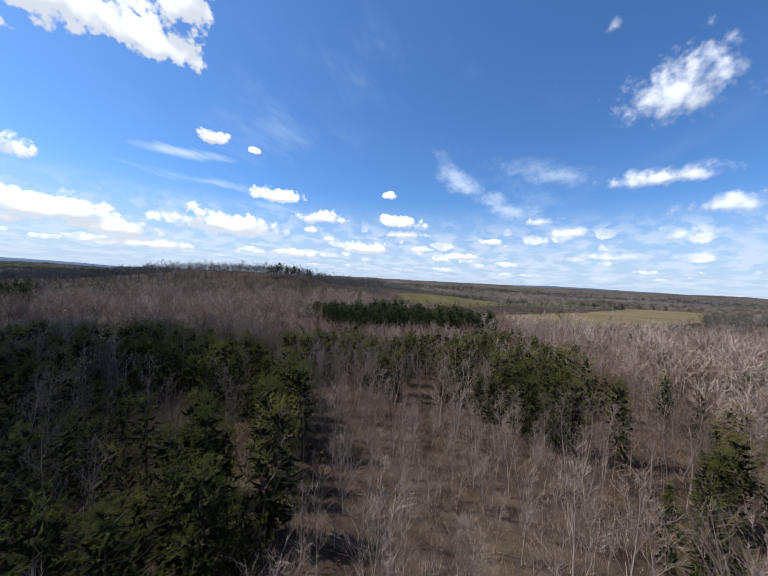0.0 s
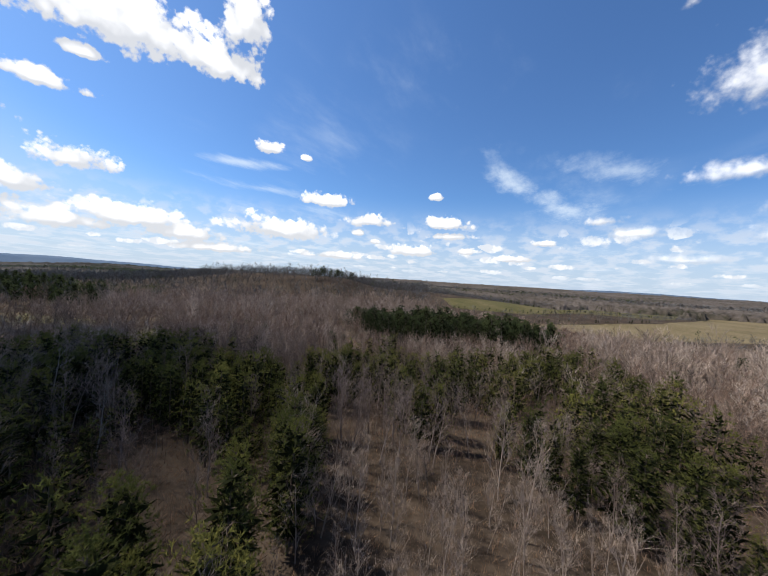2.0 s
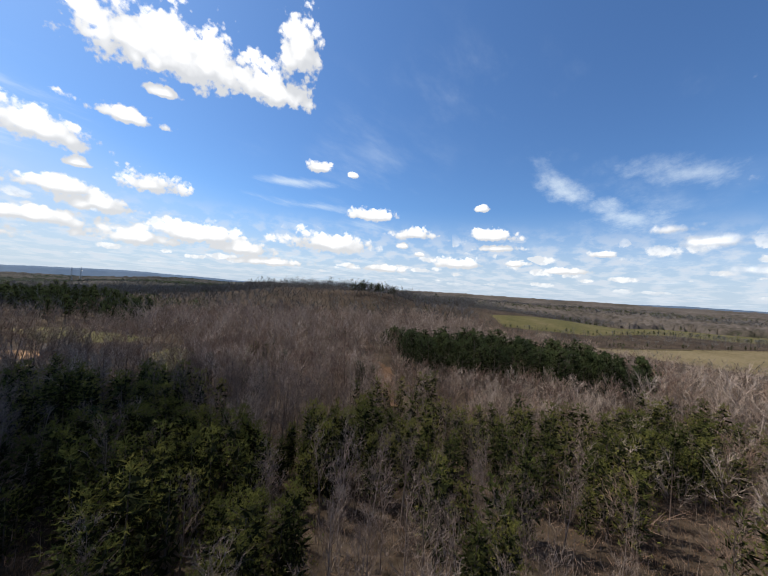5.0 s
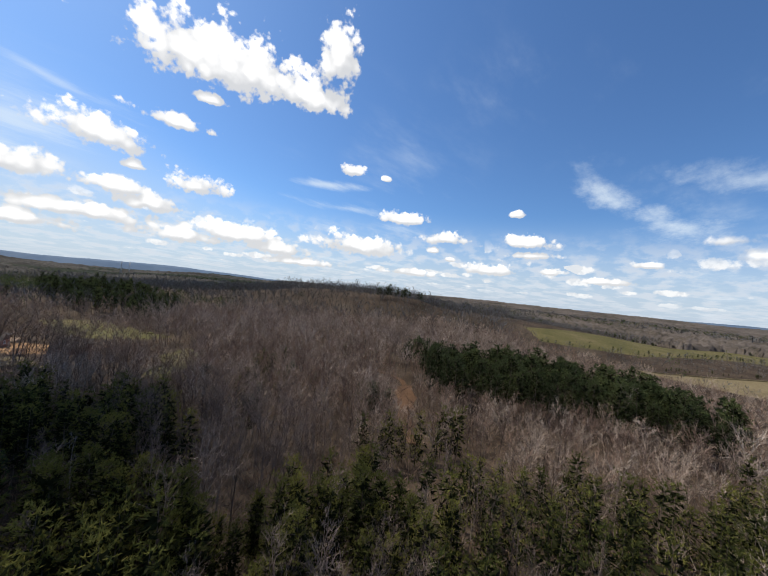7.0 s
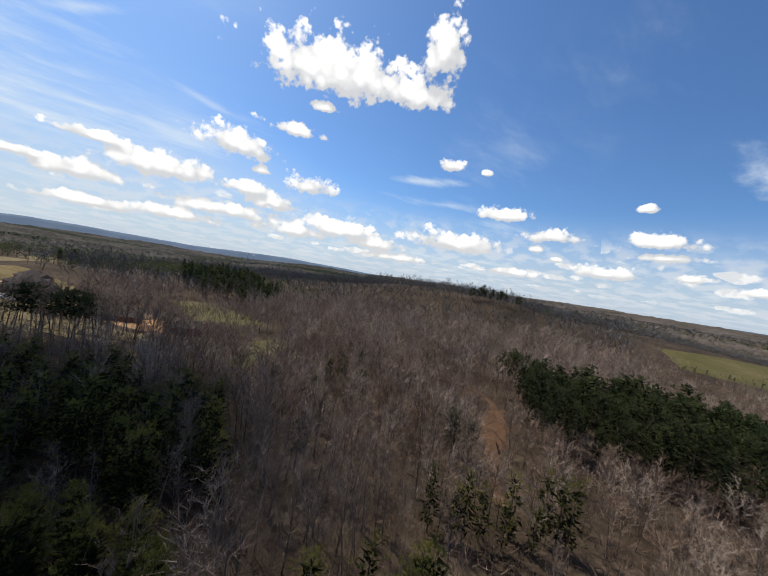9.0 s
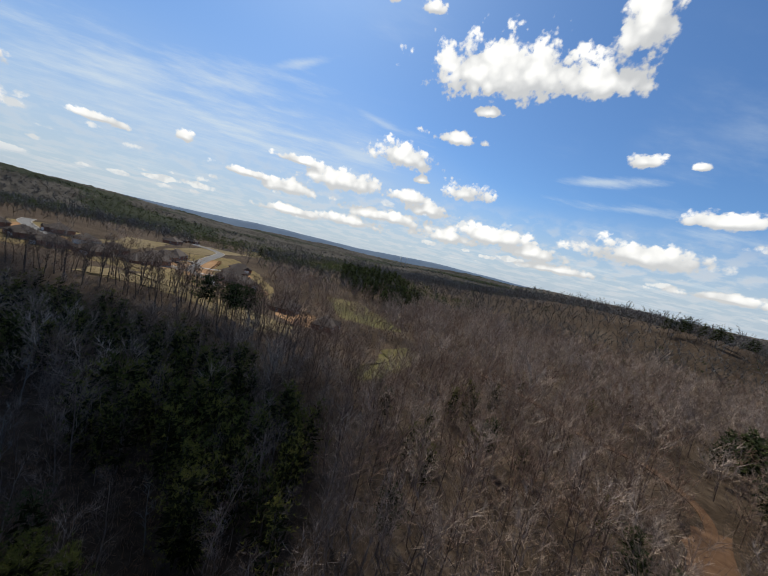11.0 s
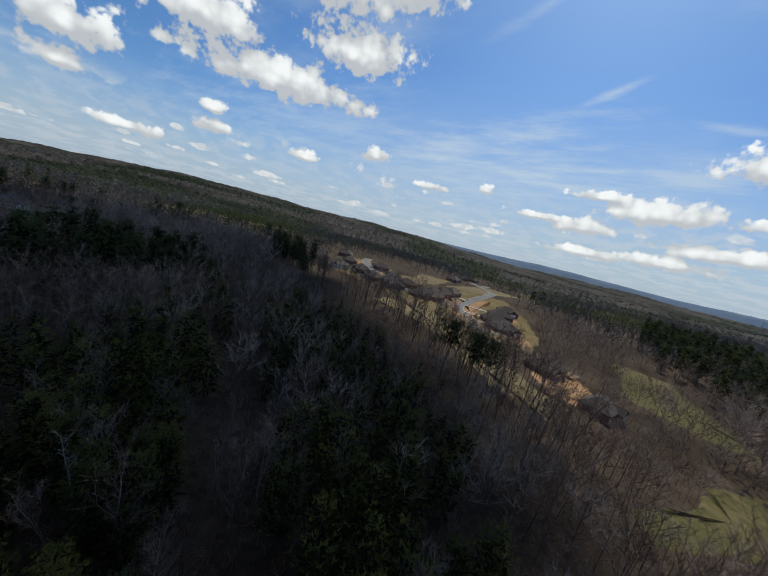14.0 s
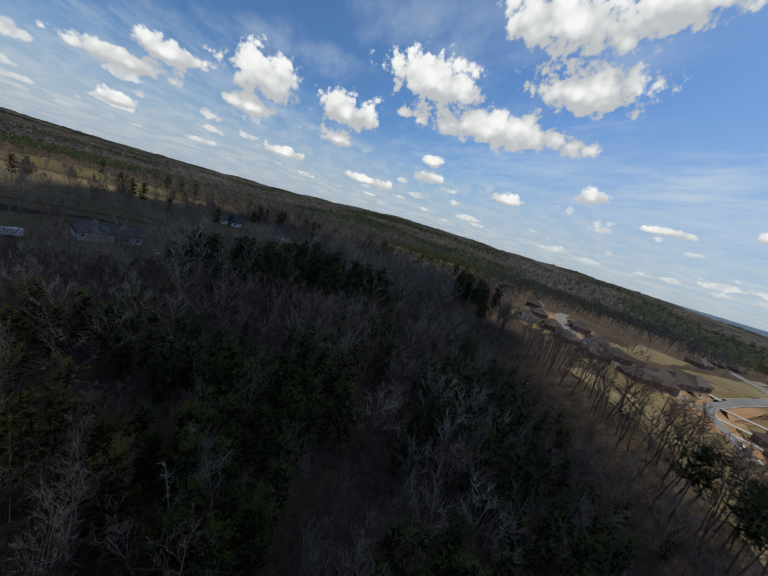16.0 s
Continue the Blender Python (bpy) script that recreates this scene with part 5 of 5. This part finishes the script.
    spots = [(-59.6, 59.0, 16.0), (-42.3, 52.6, 12.5), (-72, 66, 12), (-50, 38, 12), (-92, 60, 13), (-64, 30, 12), (-80, 44, 14), (-58, 84, 11)]
    for k, (x, y, h) in enumerate(spots):
        m = Matrix.LocRotScale((x, y, gz(x, y)), Euler((0, 0, rng.uniform(0, 6.28))), (h / 10, h / 10, h / 10))
        if k < len(base):
            base[k].matrix_basis = m
        else:
            copy_thing(base[k % len(base)], Matrix.Identity(4)).matrix_basis = m
    pale = thing_tree("pale_tree", round_form, [M_PALE, M_PALE], ["trunk", "crown"], "small cream-barked leafless tree at the clearing", "")
    pale.matrix_basis = Matrix.LocRotScale((-67, 247.6, gz(-67, 247.6)), Euler((0, 0, 1)), (0.7, 0.7, 0.95))


build_pale_trees()


def build_yard_trees():
    """Spreading shade trees round the farm houses and in the pasture's hedge."""
    rng = np.random.default_rng(27)
    forms = [bare_tree(470 + k, 12.0, 18, 6, 5, tw=0.07, spread=0.34, clear=0.2, upright=0.4) for k in range(4)]
    base = [thing_tree("shade_tree", a, [M_BARK, M_TWIG], ["trunk", "crown"], "leafless spreading shade tree in the farm yard", "yard trees") for a in forms]
    spots = [(-20, -92), (-6, -78), (-58, -62), (-64, -98), (-48, -104), (-26, -108), (-86, -92), (-92, -74), (2, -104), (-76, -110), (-10, -54), (-30, -56), (-80, -62), (10, -66),
             (-100, -130), (-84, -150), (-120, -150), (-60, -140), (-30, -150), (0, -150), (20, -128), (-124, -190), (-90, -210)]
    X, Y = scatter(rng, 0, 190, 19, centre=(-20, -210))
    ok = inside(X, Y, FIELDS["farm_grass"]) & far_from_line(X, Y, OPEN_LINES[4][0], 6)
    spots += list(zip(X[ok], Y[ok]))
    for k, (x, y) in enumerate(spots):
        s = rng.uniform(0.75, 1.25) if y > -115 else rng.uniform(1.0, 1.55)
        m = Matrix.LocRotScale((x, y, gz(x, y)), Euler((0, 0, rng.uniform(0, 6.28))), (s, s, s * 0.95))
        if k < len(base):
            base[k].matrix_basis = m
        else:
            copy_thing(base[k % len(base)], Matrix.Identity(4)).matrix_basis = m


build_yard_trees()

# ---------------------------------------------------------------- houses and small things
def part(name, bm, mt, parent, label=""):
    """Links a bmesh as one mesh object under a thing or a part."""
    me = bpy.data.meshes.new(name)
    bm.normal_update()
    bm.to_mesh(me)
    bm.free()
    me.materials.append(mt)
    ob = new(name, me)
    ob.parent = parent
    if label:
        tagged(ob, label)
    return ob


def box(bm, x0, x1, y0, y1, z0, z1):
    v = [bm.verts.new(p) for p in ((x0, y0, z0), (x1, y0, z0), (x1, y1, z0), (x0, y1, z0), (x0, y0, z1), (x1, y0, z1), (x1, y1, z1), (x0, y1, z1))]
    for f in ((3, 2, 1, 0), (4, 5, 6, 7), (0, 1, 5, 4), (1, 2, 6, 5), (2, 3, 7, 6), (3, 0, 4, 7)):
        bm.faces.new([v[i] for i in f])


def hip_roof(bm, cx, cy, L, D, z, rise, over=0.55, gable=False):
    """A hipped or gabled roof slab with eaves; the ridge runs along x."""
    a, b = L / 2 + over, D / 2 + over
    r = a if gable else max(a - b * 0.95, 0.3)
    low = [bm.verts.new((cx + s * a, cy + t * b, z - 0.12)) for s, t in ((-1, -1), (1, -1), (1, 1), (-1, 1))]
    up = [bm.verts.new((cx + s * a, cy + t * b, z + 0.10)) for s, t in ((-1, -1), (1, -1), (1, 1), (-1, 1))]
    p, q = bm.verts.new((cx - r, cy, z + rise)), bm.verts.new((cx + r, cy, z + rise))
    bm.faces.new(low[::-1])
    for i in range(4):
        j = (i + 1) % 4
        bm.faces.new((low[i], low[j], up[j], up[i]))
    bm.faces.new((up[0], up[1], q, p)), bm.faces.new((up[2], up[3], p, q))
    bm.faces.new((up[1], up[2], q)), bm.faces.new((up[3], up[0], p))


def cross_gable(bm, cx, y0, y1, W, z, rise, over=0.4):
    """A gabled roof whose ridge runs along y."""
    a = W / 2 + over
    y0 -= over
    v = [bm.verts.new(p) for p in ((cx - a, y0, z - 0.1), (cx + a, y0, z - 0.1), (cx, y0, z + rise), (cx - a, y1, z - 0.1), (cx + a, y1, z - 0.1), (cx, y1, z + rise))]
    for f in ((0, 1, 2), (3, 5, 4), (1, 4, 5, 2), (0, 2, 5, 3), (0, 3, 4, 1)):
        bm.faces.new([v[i] for i in f])


def window(parent, x, y, z, w, h, axis):
    """A window proud of the wall: frame, pane and sill; axis is the outward way."""
    nx, ny = axis
    bm = bmesh.new()

    def slab(bm, u0, u1, z0, z1, d0, d1):
        if ny:
            box(bm, x + u0, x + u1, *sorted((y + ny * d0, y + ny * d1)), z + z0, z + z1)
        else:
            box(bm, *sorted((x + nx * d0, x + nx * d1)), y + u0, y + u1, z + z0, z + z1)

    slab(bm, -w / 2, -w / 2 + 0.09, 0, h, -0.02, 0.07), slab(bm, w / 2 - 0.09, w / 2, 0, h, -0.02, 0.07)
    slab(bm, -w / 2, w / 2, h - 0.09, h, -0.02, 0.08), slab(bm, -w / 2 - 0.06, w / 2 + 0.06, -0.07, 0.05, -0.02, 0.12), slab(bm, -0.03, 0.03, 0.05, h - 0.09, -0.02, 0.06)
    frame_ob = part("window", bm, M_WHITE, parent)
    bm = bmesh.new()
    slab(bm, -w / 2 + 0.09, w / 2 - 0.09, 0.05, h - 0.09, -0.01, 0.035)
    part("pane", bm, M_GLASS, frame_ob)


def house(x, y, turn, L, D, label, wall=M_BRICK, roof=M_SHINGLE, rise=3.4, wings=((-0.28, 5.5),), storey=2.8, chimney=False, garage=True, group="village houses", gable=False):
    root = tagged(new("house"), label, "house", group)
    L, D, rise = L * 0.95, D * 0.98, rise * 1.22
    wings = tuple((f, w * 0.95) for f, w in wings)
    z0 = -1.8
    bm = bmesh.new()
    box(bm, -L / 2, L / 2, -D / 2, D / 2, z0, storey)
    for f, w in wings:
        box(bm, f * L - w / 2, f * L + w / 2, -D / 2 - 2.2, -D / 2 + 0.4, z0, storey - 0.004)
        v = [bm.verts.new(p) for p in ((f * L - w / 2, -D / 2 - 2.2, storey), (f * L + w / 2, -D / 2 - 2.2, storey), (f * L, -D / 2 - 2.2, storey + w * 0.33),
                                       (f * L - w / 2, -D / 2, storey), (f * L + w / 2, -D / 2, storey), (f * L, -D / 2, storey + w * 0.33))]
        for q in ((0, 1, 2), (3, 5, 4), (1, 4, 5, 2), (0, 2, 5, 3)):
            bm.faces.new([v[i] for i in q])
    if gable:
        for s in (-1, 1):
            v = [bm.verts.new(p) for p in ((s * L / 2, -D / 2, storey), (s * L / 2, D / 2, storey), (s * L / 2, 0, storey + rise - 0.25))]
            bm.faces.new(v)
    part("wall", bm, wall, root)
    bm = bmesh.new()
    hip_roof(bm, 0, 0, L, D, storey, rise, gable=gable)
    part("roof", bm, roof, root)
    for f, w in wings:
        bm = bmesh.new()
        cross_gable(bm, f * L, -D / 2 - 2.2, 0.0, w, storey + 0.03, w * 0.36 + 0.2)
        part("front_gable", bm, roof, root)
    if chimney:
        bm = bmesh.new()
        box(bm, L * 0.3 - 0.5, L * 0.3 + 0.5, 0.8, 1.7, storey, storey + rise + 0.9)
        box(bm, L * 0.3 - 0.6, L * 0.3 + 0.6, 0.7, 1.8, storey + rise + 0.9, storey + rise + 1.05)
        part("chimney", bm, wall, root)
    taken = [f * L for f, w in wings]
    n = int(L / 3.2)
    for k in range(n):
        u = -L / 2 + (k + 0.5) * L / n
        if all(abs(u - t) > 3.6 for t in taken):
            if k == n // 2:
                bm = bmesh.new()
                box(bm, u - 0.55, u + 0.55, -D / 2 - 0.06, -D / 2 + 0.02, 0.1, 2.25)
                part("door", bm, M_DARKDOOR, root)
            else:
                window(root, u, -D / 2, 0.9, 1.3, 1.4, (0, -1))
        if k % 2 == 0:
            window(root, u, D / 2, 0.9, 1.3, 1.4, (0, 1))
    for s in (-1, 1):
        window(root, s * L / 2, 0.0, 0.9, 1.4, 1.4, (s, 0))
    for f, w in wings:
        if garage and f == wings[0][0]:
            bm = bmesh.new()
            for r in range(4):
                box(bm, f * L - 2.1, f * L + 2.1, -D / 2 - 2.26, -D / 2 - 2.18, 0.05 + r * 0.54, 0.55 + r * 0.54)
            part("garage_door", bm, M_WHITE, root, "white panelled garage door")
        else:
            window(root, f * L, -D / 2 - 2.2, 0.9, 1.8, 1.5, (0, -1))
    bm = bmesh.new()
    box(bm, -L / 2 - 0.05, L / 2 + 0.05, -D / 2 - 0.05, D / 2 + 0.05, z0 - 0.5, -0.2)
    part("foundation", bm, M_CONCRETE, root)
    zs = [gz(x + dx * math.cos(radians(turn)) - dy * math.sin(radians(turn)), y + dx * math.sin(radians(turn)) + dy * math.cos(radians(turn)))
          for dx in (-L / 2, 0, L / 2) for dy in (-D / 2, D / 2)]
    root.matrix_basis = pose(x, y, float(np.mean(zs)) + 0.6, 0, 0, turn)
    return root


BROWN = "brick house with a brown shingle hip roof"
house(-265, 102, 129, 20, 13, BROWN + " on orange clay", wings=((0.27, 6.5),), rise=4.0)
house(-287, 96, 122, 18, 13, BROWN + " beside another", wings=((0.25, 6.0),), rise=3.9)
house(-312, 99, 112, 18, 13, BROWN + " with a front gable", wings=((-0.25, 6.0),), rise=3.8)
house(-336, 104, 104, 17, 12, BROWN + " at the street", wings=((0.2, 6.0),))
house(-281, 44, -36, 29, 12, "long low house with a wide dark brown roof", wings=(), rise=3.8)
house(-303, 44, -28, 17, 12, BROWN + " near the street bend", wings=((0.25, 6.0),), rise=4.2)
house(-320, 48, -24, 18, 13, BROWN + " near the street bend", wings=((-0.2, 6.0),), rise=4.2)
house(-338, 54, -18, 17, 12, BROWN + " near the street", wings=((0.2, 6.0),), rise=4.0)
house(-306, 20, 40, 17, 12, BROWN + " in a row", wings=((0.25, 6.0),))
house(-280, 16, 60, 16, 12, BROWN + " in a row", wings=((0.2, 5.6),))
house(-284, -4, 62, 17, 12, BROWN + " in a row", wings=((-0.2, 5.6),))
house(-318, 2, 35, 16, 12, BROWN + " in a row", wings=((0.2, 5.6),), wall=M_SIDING)
house(-298, -22, 50, 17, 12, BROWN + " in a row", wings=((0.2, 5.6),))
house(-334, -18, 40, 16, 12, BROWN + " in a row", wings=((-0.2, 5.6),))
house(-318, -44, 30, 17, 12, BROWN + " at the row's end", wings=((0.2, 5.6),))
house(-288, -38, 70, 15, 11, BROWN + " at the wood's edge", wings=((0.2, 5.0),), wall=M_SIDING)
house(-350, -66, 20, 16, 12, BROWN + " at the row's end", wings=((0.2, 5.6),))
house(-210, 124, 142, 18, 12, "large brick house with a grey-brown roof and a deck", wings=((-0.2, 6.5),), rise=3.6, garage=False)
house(-182, 141, 150, 15, 11, "lower house with a dull brown roof among bare trees", wings=((0.2, 5.5),), wall=M_BRICK)
house(-432, 40, -10, 20, 12, BROWN + " on straw-coloured lawn", wings=((0.2, 5.6),))
house(-560, 36, 5, 22, 12, "distant low brick house on a pale lawn", wings=((0.2, 5.6),))
house(-600, 96, 20, 20, 12, "distant low brick house on a pale lawn", wings=((-0.2, 5.6),))
house(-640, 44, -15, 20, 12, "distant low brick house on a pale lawn", wings=((0.2, 5.6),))
house(-760, 150, 10, 22, 12, "distant pale house among bare trees", wings=(), wall=M_SIDING)
house(-700, 330, 30, 20, 12, "distant pale house among bare trees", wings=(), wall=M_SIDING)
house(-430, -150, 25, 18, 12, "distant brick house among bare trees", wings=((0.2, 5.6),))
house(-400, -210, 55, 18, 12, "distant brick house among bare trees", wings=((0.2, 5.6),), wall=M_SIDING)
house(-40, -76, 196, 21, 11, "long farm building with a slate-blue metal roof", wings=(), roof=M_SHINGLE_GREY, wall=M_SIDING, rise=2.6, gable=True, garage=False, group="farm buildings")
house(-75, -82, 150, 13, 9, "small farm house with white gable and grey roof", wings=((0.2, 4.6),), roof=M_SHINGLE_GREY, wall=M_WHITE, gable=True, garage=False, group="farm buildings")
house(-104, -196, 165, 15, 10, "white farm house beside a lane", wings=((0.2, 4.6),), wall=M_WHITE, roof=M_SHINGLE_GREY, gable=True, garage=False, group="farm buildings")
house(-138, -176, 120, 14, 10, "white farm house with a grey roof among trees", wings=((-0.2, 4.6),), wall=M_WHITE, roof=M_SHINGLE_GREY, gable=True, garage=False, group="farm buildings")
house(30, -150, 190, 16, 10, "brick farm house behind bare trees", wings=((0.2, 4.6),), gable=True, garage=False, group="farm buildings")


def sheet(name, x0, y0, x1, y1, width, mt, label, lift=0.55):
    """A straight paved strip such as a driveway, laid on the land."""
    strip(name, [(x0, y0), ((x0 + x1) / 2, (y0 + y1) / 2), (x1, y1)], width, mt, label, "driveway", lift=lift)


for a, b, c, d in ((-238, 90, -256, 108), (-268, 78, -276, 92), (-290, 71, -298, 90), (-318, 68, -324, 92), (-300, 60, -302, 52), (-318, 63, -320, 56), (-336, 68, -338, 62)):
    sheet("driveway", a, b, c, d, 4.6, M_CONCRETE, "pale concrete driveway from the street")
sheet("driveway", -176, 122, -194, 130, 4.0, M_TRACK, "tan clay drive beside the lower house")


def car(x, y, turn, paint, label):
    root = tagged(new("car"), label, "car", "parked cars")
    bm = bmesh.new()
    prof = [(-2.2, 0.45), (-2.25, 0.8), (-1.95, 0.98), (1.2, 1.0), (2.05, 0.86), (2.25, 0.65), (2.2, 0.42)]
    for yy in (-0.88, 0.88):
        bm.faces.new([bm.verts.new((px, yy, pz)) for px, pz in prof])
    bm.verts.ensure_lookup_table()
    n = len(prof)
    for k in range(n):
        bm.faces.new((bm.verts[k], bm.verts[(k + 1) % n], bm.verts[n + (k + 1) % n], bm.verts[n + k]))
    bmesh.ops.recalc_face_normals(bm, faces=bm.faces)
    part("body", bm, paint, root)
    bm = bmesh.new()
    lo = [(-1.75, 0.99), (0.95, 1.0)]
    hi = [(-1.35, 1.46), (0.25, 1.48)]
    v = [bm.verts.new((px, s * (0.82 if pz < 1.2 else 0.66), pz)) for s in (-1, 1) for px, pz in (lo[0], lo[1], hi[1], hi[0])]
    for f in ((0, 1, 2, 3), (7, 6, 5, 4), (1, 5, 6, 2), (4, 0, 3, 7)):
        bm.faces.new([v[i] for i in f])
    part("cabin_glass", bm, M_GLASS, root)
    bm = bmesh.new()
    box(bm, -1.37, 0.27, -0.67, 0.67, 1.465, 1.51)
    part("cabin_roof", bm, paint, root)
    for wx in (-1.4, 1.35):
        for wy in (-0.86, 0.86):
            bm = bmesh.new()
            bmesh.ops.create_cone(bm, cap_ends=True, segments=14, radius1=0.34, radius2=0.34, depth=0.22, matrix=pose(wx, wy, 0.34, 90))
            part("wheel", bm, M_RUBBER, root)
    root.matrix_basis = pose(x, y, gz(x, y) + 0.52, 0, 0, turn)


car(-240, 86, 155, M_CAR, "white car parked at the street's end")
car(-300, 92, 110, M_CAR, "white car standing on a concrete driveway")
car(-316, 58, 60, M_DARKDOOR, "dark car standing on a driveway")
car(-12, -62, 20, M_DARKDOOR, "dark car in the farm yard")
car(-56, -64, 100, M_CAR, "white car in the farm yard")


def deck():
    root = tagged(new("deck"), "brown timber deck with a railing behind the house", "deck")
    for k in range(12):
        bm = bmesh.new()
        box(bm, -4.8, 4.8, -3 + k * 0.5, -3 + k * 0.5 + 0.46, 1.5, 1.56)
        part("board", bm, M_WOODDECK, root)
    for k in range(7):
        bm = bmesh.new()
        box(bm, -4.8 + k * 1.58, -4.68 + k * 1.58, 2.9, 3.02, -0.8, 2.5)
        part("post", bm, M_WOODDECK, root)
    bm = bmesh.new()
    box(bm, -4.85, 4.85, 2.88, 3.04, 2.5, 2.6)
    part("rail", bm, M_WOODDECK, root)
    root.matrix_basis = pose(-224, 138, gz(-224, 138) + 0.4, 0, 0, 142)


deck()


def trailer():
    root = tagged(new("box_trailer"), "white box trailer parked beside the farm building", "trailer")
    bm = bmesh.new()
    box(bm, -2.6, 2.6, -1.15, 1.15, 0.75, 3.0)
    bmesh.ops.bevel(bm, geom=bm.edges[:], offset=0.12, segments=2, affect="EDGES")
    part("body", bm, M_WHITE, root)
    bm = bmesh.new()
    box(bm, -3.8, 2.4, -0.5, 0.5, 0.55, 0.74)
    part("chassis", bm, M_DARKDOOR, root)
    for wx in (-0.2, 0.8):
        for wy in (-1.05, 1.05):
            bm = bmesh.new()
            bmesh.ops.create_cone(bm, cap_ends=True, segments=14, radius1=0.36, radius2=0.36, depth=0.24, matrix=pose(wx, wy, 0.36, 90))
            part("wheel", bm, M_RUBBER, root)
    root.matrix_basis = pose(-18, -60, gz(-18, -60) + 0.3, 0, 0, 15)


trailer()


def mast(x, y, h):
    """A lattice transmission mast: four legs, rings of bracing and cross-arms."""
    root = tagged(new("lattice_mast"), "thin grey lattice mast on the far ridge", "mast", "masts on the ridge")
    for sx, sy in ((-1, -1), (1, -1), (1, 1), (-1, 1)):
        g = Tree()
        g.prism(np.array([sx * 5.0, sy * 5.0, -2.0]), np.array([sx * 0.8, sy * 0.8, h]), 0.55, 0.4, 4)
        v, f, _ = g.arrays()
        ob = new("leg", mesh_from("leg", v, f, [M_STEEL]))
        ob.parent = root
    for k in range(9):
        u0, u1 = k / 9, (k + 1) / 9
        a, b = 5.0 - 4.2 * u0, 5.0 - 4.2 * u1
        g = Tree()
        for s in (-1, 1):
            g.prism(np.array([-a, s * a, u0 * h]), np.array([b, s * b, u1 * h]), 0.22, 0.22, 3)
            g.prism(np.array([s * a, -a, u0 * h]), np.array([s * b, b, u1 * h]), 0.22, 0.22, 3)
        v, f, _ = g.arrays()
        ob = new("brace", mesh_from("brace", v, f, [M_STEEL]))
        ob.parent = root
    for zz, w in ((0.78, 9.0), (0.88, 7.0)):
        g = Tree()
        g.prism(np.array([-w, 0, zz * h]), np.array([w, 0, zz * h]), 0.4, 0.4, 4)
        v, f, _ = g.arrays()
        ob = new("cross_arm", mesh_from("cross_arm", v, f, [M_STEEL]))
        ob.parent = root
    root.matrix_basis = pose(x, y, gz(x, y), 0, 0, 30)


mast(-2640, 1560, 105)
mast(-2600, 1590, 105)


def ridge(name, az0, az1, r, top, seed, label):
    """A long wooded ridge far off, as a solid with an uneven crest; its colour holds the haze's blue."""
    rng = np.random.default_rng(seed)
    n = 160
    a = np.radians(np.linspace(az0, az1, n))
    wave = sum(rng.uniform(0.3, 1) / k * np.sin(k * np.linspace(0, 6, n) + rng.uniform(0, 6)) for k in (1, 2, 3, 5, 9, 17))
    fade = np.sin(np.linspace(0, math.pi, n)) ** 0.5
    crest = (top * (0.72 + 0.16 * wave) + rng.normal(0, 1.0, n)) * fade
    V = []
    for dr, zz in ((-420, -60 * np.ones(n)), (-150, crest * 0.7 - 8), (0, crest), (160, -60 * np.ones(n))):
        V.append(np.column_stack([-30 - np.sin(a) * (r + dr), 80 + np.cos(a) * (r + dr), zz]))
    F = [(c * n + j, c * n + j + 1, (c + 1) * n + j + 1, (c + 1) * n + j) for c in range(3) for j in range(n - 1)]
    ob = new(name, mesh_from(name, np.concatenate(V), F, [M_RIDGE_HAZE], smooth=True))
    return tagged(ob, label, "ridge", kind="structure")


ridge("backdrop", 64, 112, 4650, 62, 31, "wooded ridge on the horizon, painted blue-grey for haze")
ridge("backdrop", -66, 4, 4600, 100, 32, "wooded hills on the horizon, painted blue-grey for haze")
ridge("backdrop", 30, 72, 4620, 78, 33, "wooded ridge under the masts, painted blue-grey for haze")


def shade_cloud():
    """The cumulus overhead that keeps the sun off the wood below it."""
    puffs = [(-72, 60, 41), (-110, 10, 85), (-112, 62, 46), (-80, -40, 72), (-90, -115, 80), (-150, -55, 66), (-44, 14, 28), (-130, -150, 70), (-100, 88, 33), (-150, 20, 42), (-200, -24, 46),
             (-190, -110, 75), (-110, -210, 80), (-200, -200, 80), (-20, -120, 60), (-36, -40, 46), (-262, -130, 66), (-270, -210, 66), (-40, -190, 62), (-170, -262, 60),
             (-50, 46, 20), (-58, 88, 25), (-80, 102, 20)]
    V, F, off = [], [], 0
    for x, y, r in puffs:
        bm = bmesh.new()
        bmesh.ops.create_icosphere(bm, subdivisions=4, radius=1.0)
        for v in bm.verts:
            k = 1 + 0.22 * noise.fractal(v.co * 1.6 + Vector((x, y, r)) * 0.05, 0.8, 2.1, 4)
            v.co = Vector((v.co.x * 0.78 * r, v.co.y * r, v.co.z * r * (0.75 if v.co.z > 0 else 0.35))) * k
        c = Vector((x, y, 0)) + SUN_DIR * 1150
        bm.verts.index_update()
        V += [tuple(v.co + c) for v in bm.verts]
        F += [tuple(v.index + off for v in f.verts) for f in bm.faces]
        off += len(bm.verts)
        bm.free()
    ob = new("cumulus_cloud", mesh_from("cumulus_cloud", V, F, [M_CLOUD], smooth=True))
    tagged(ob, "white cumulus cloud high over the wood", "cloud")


shade_cloud()
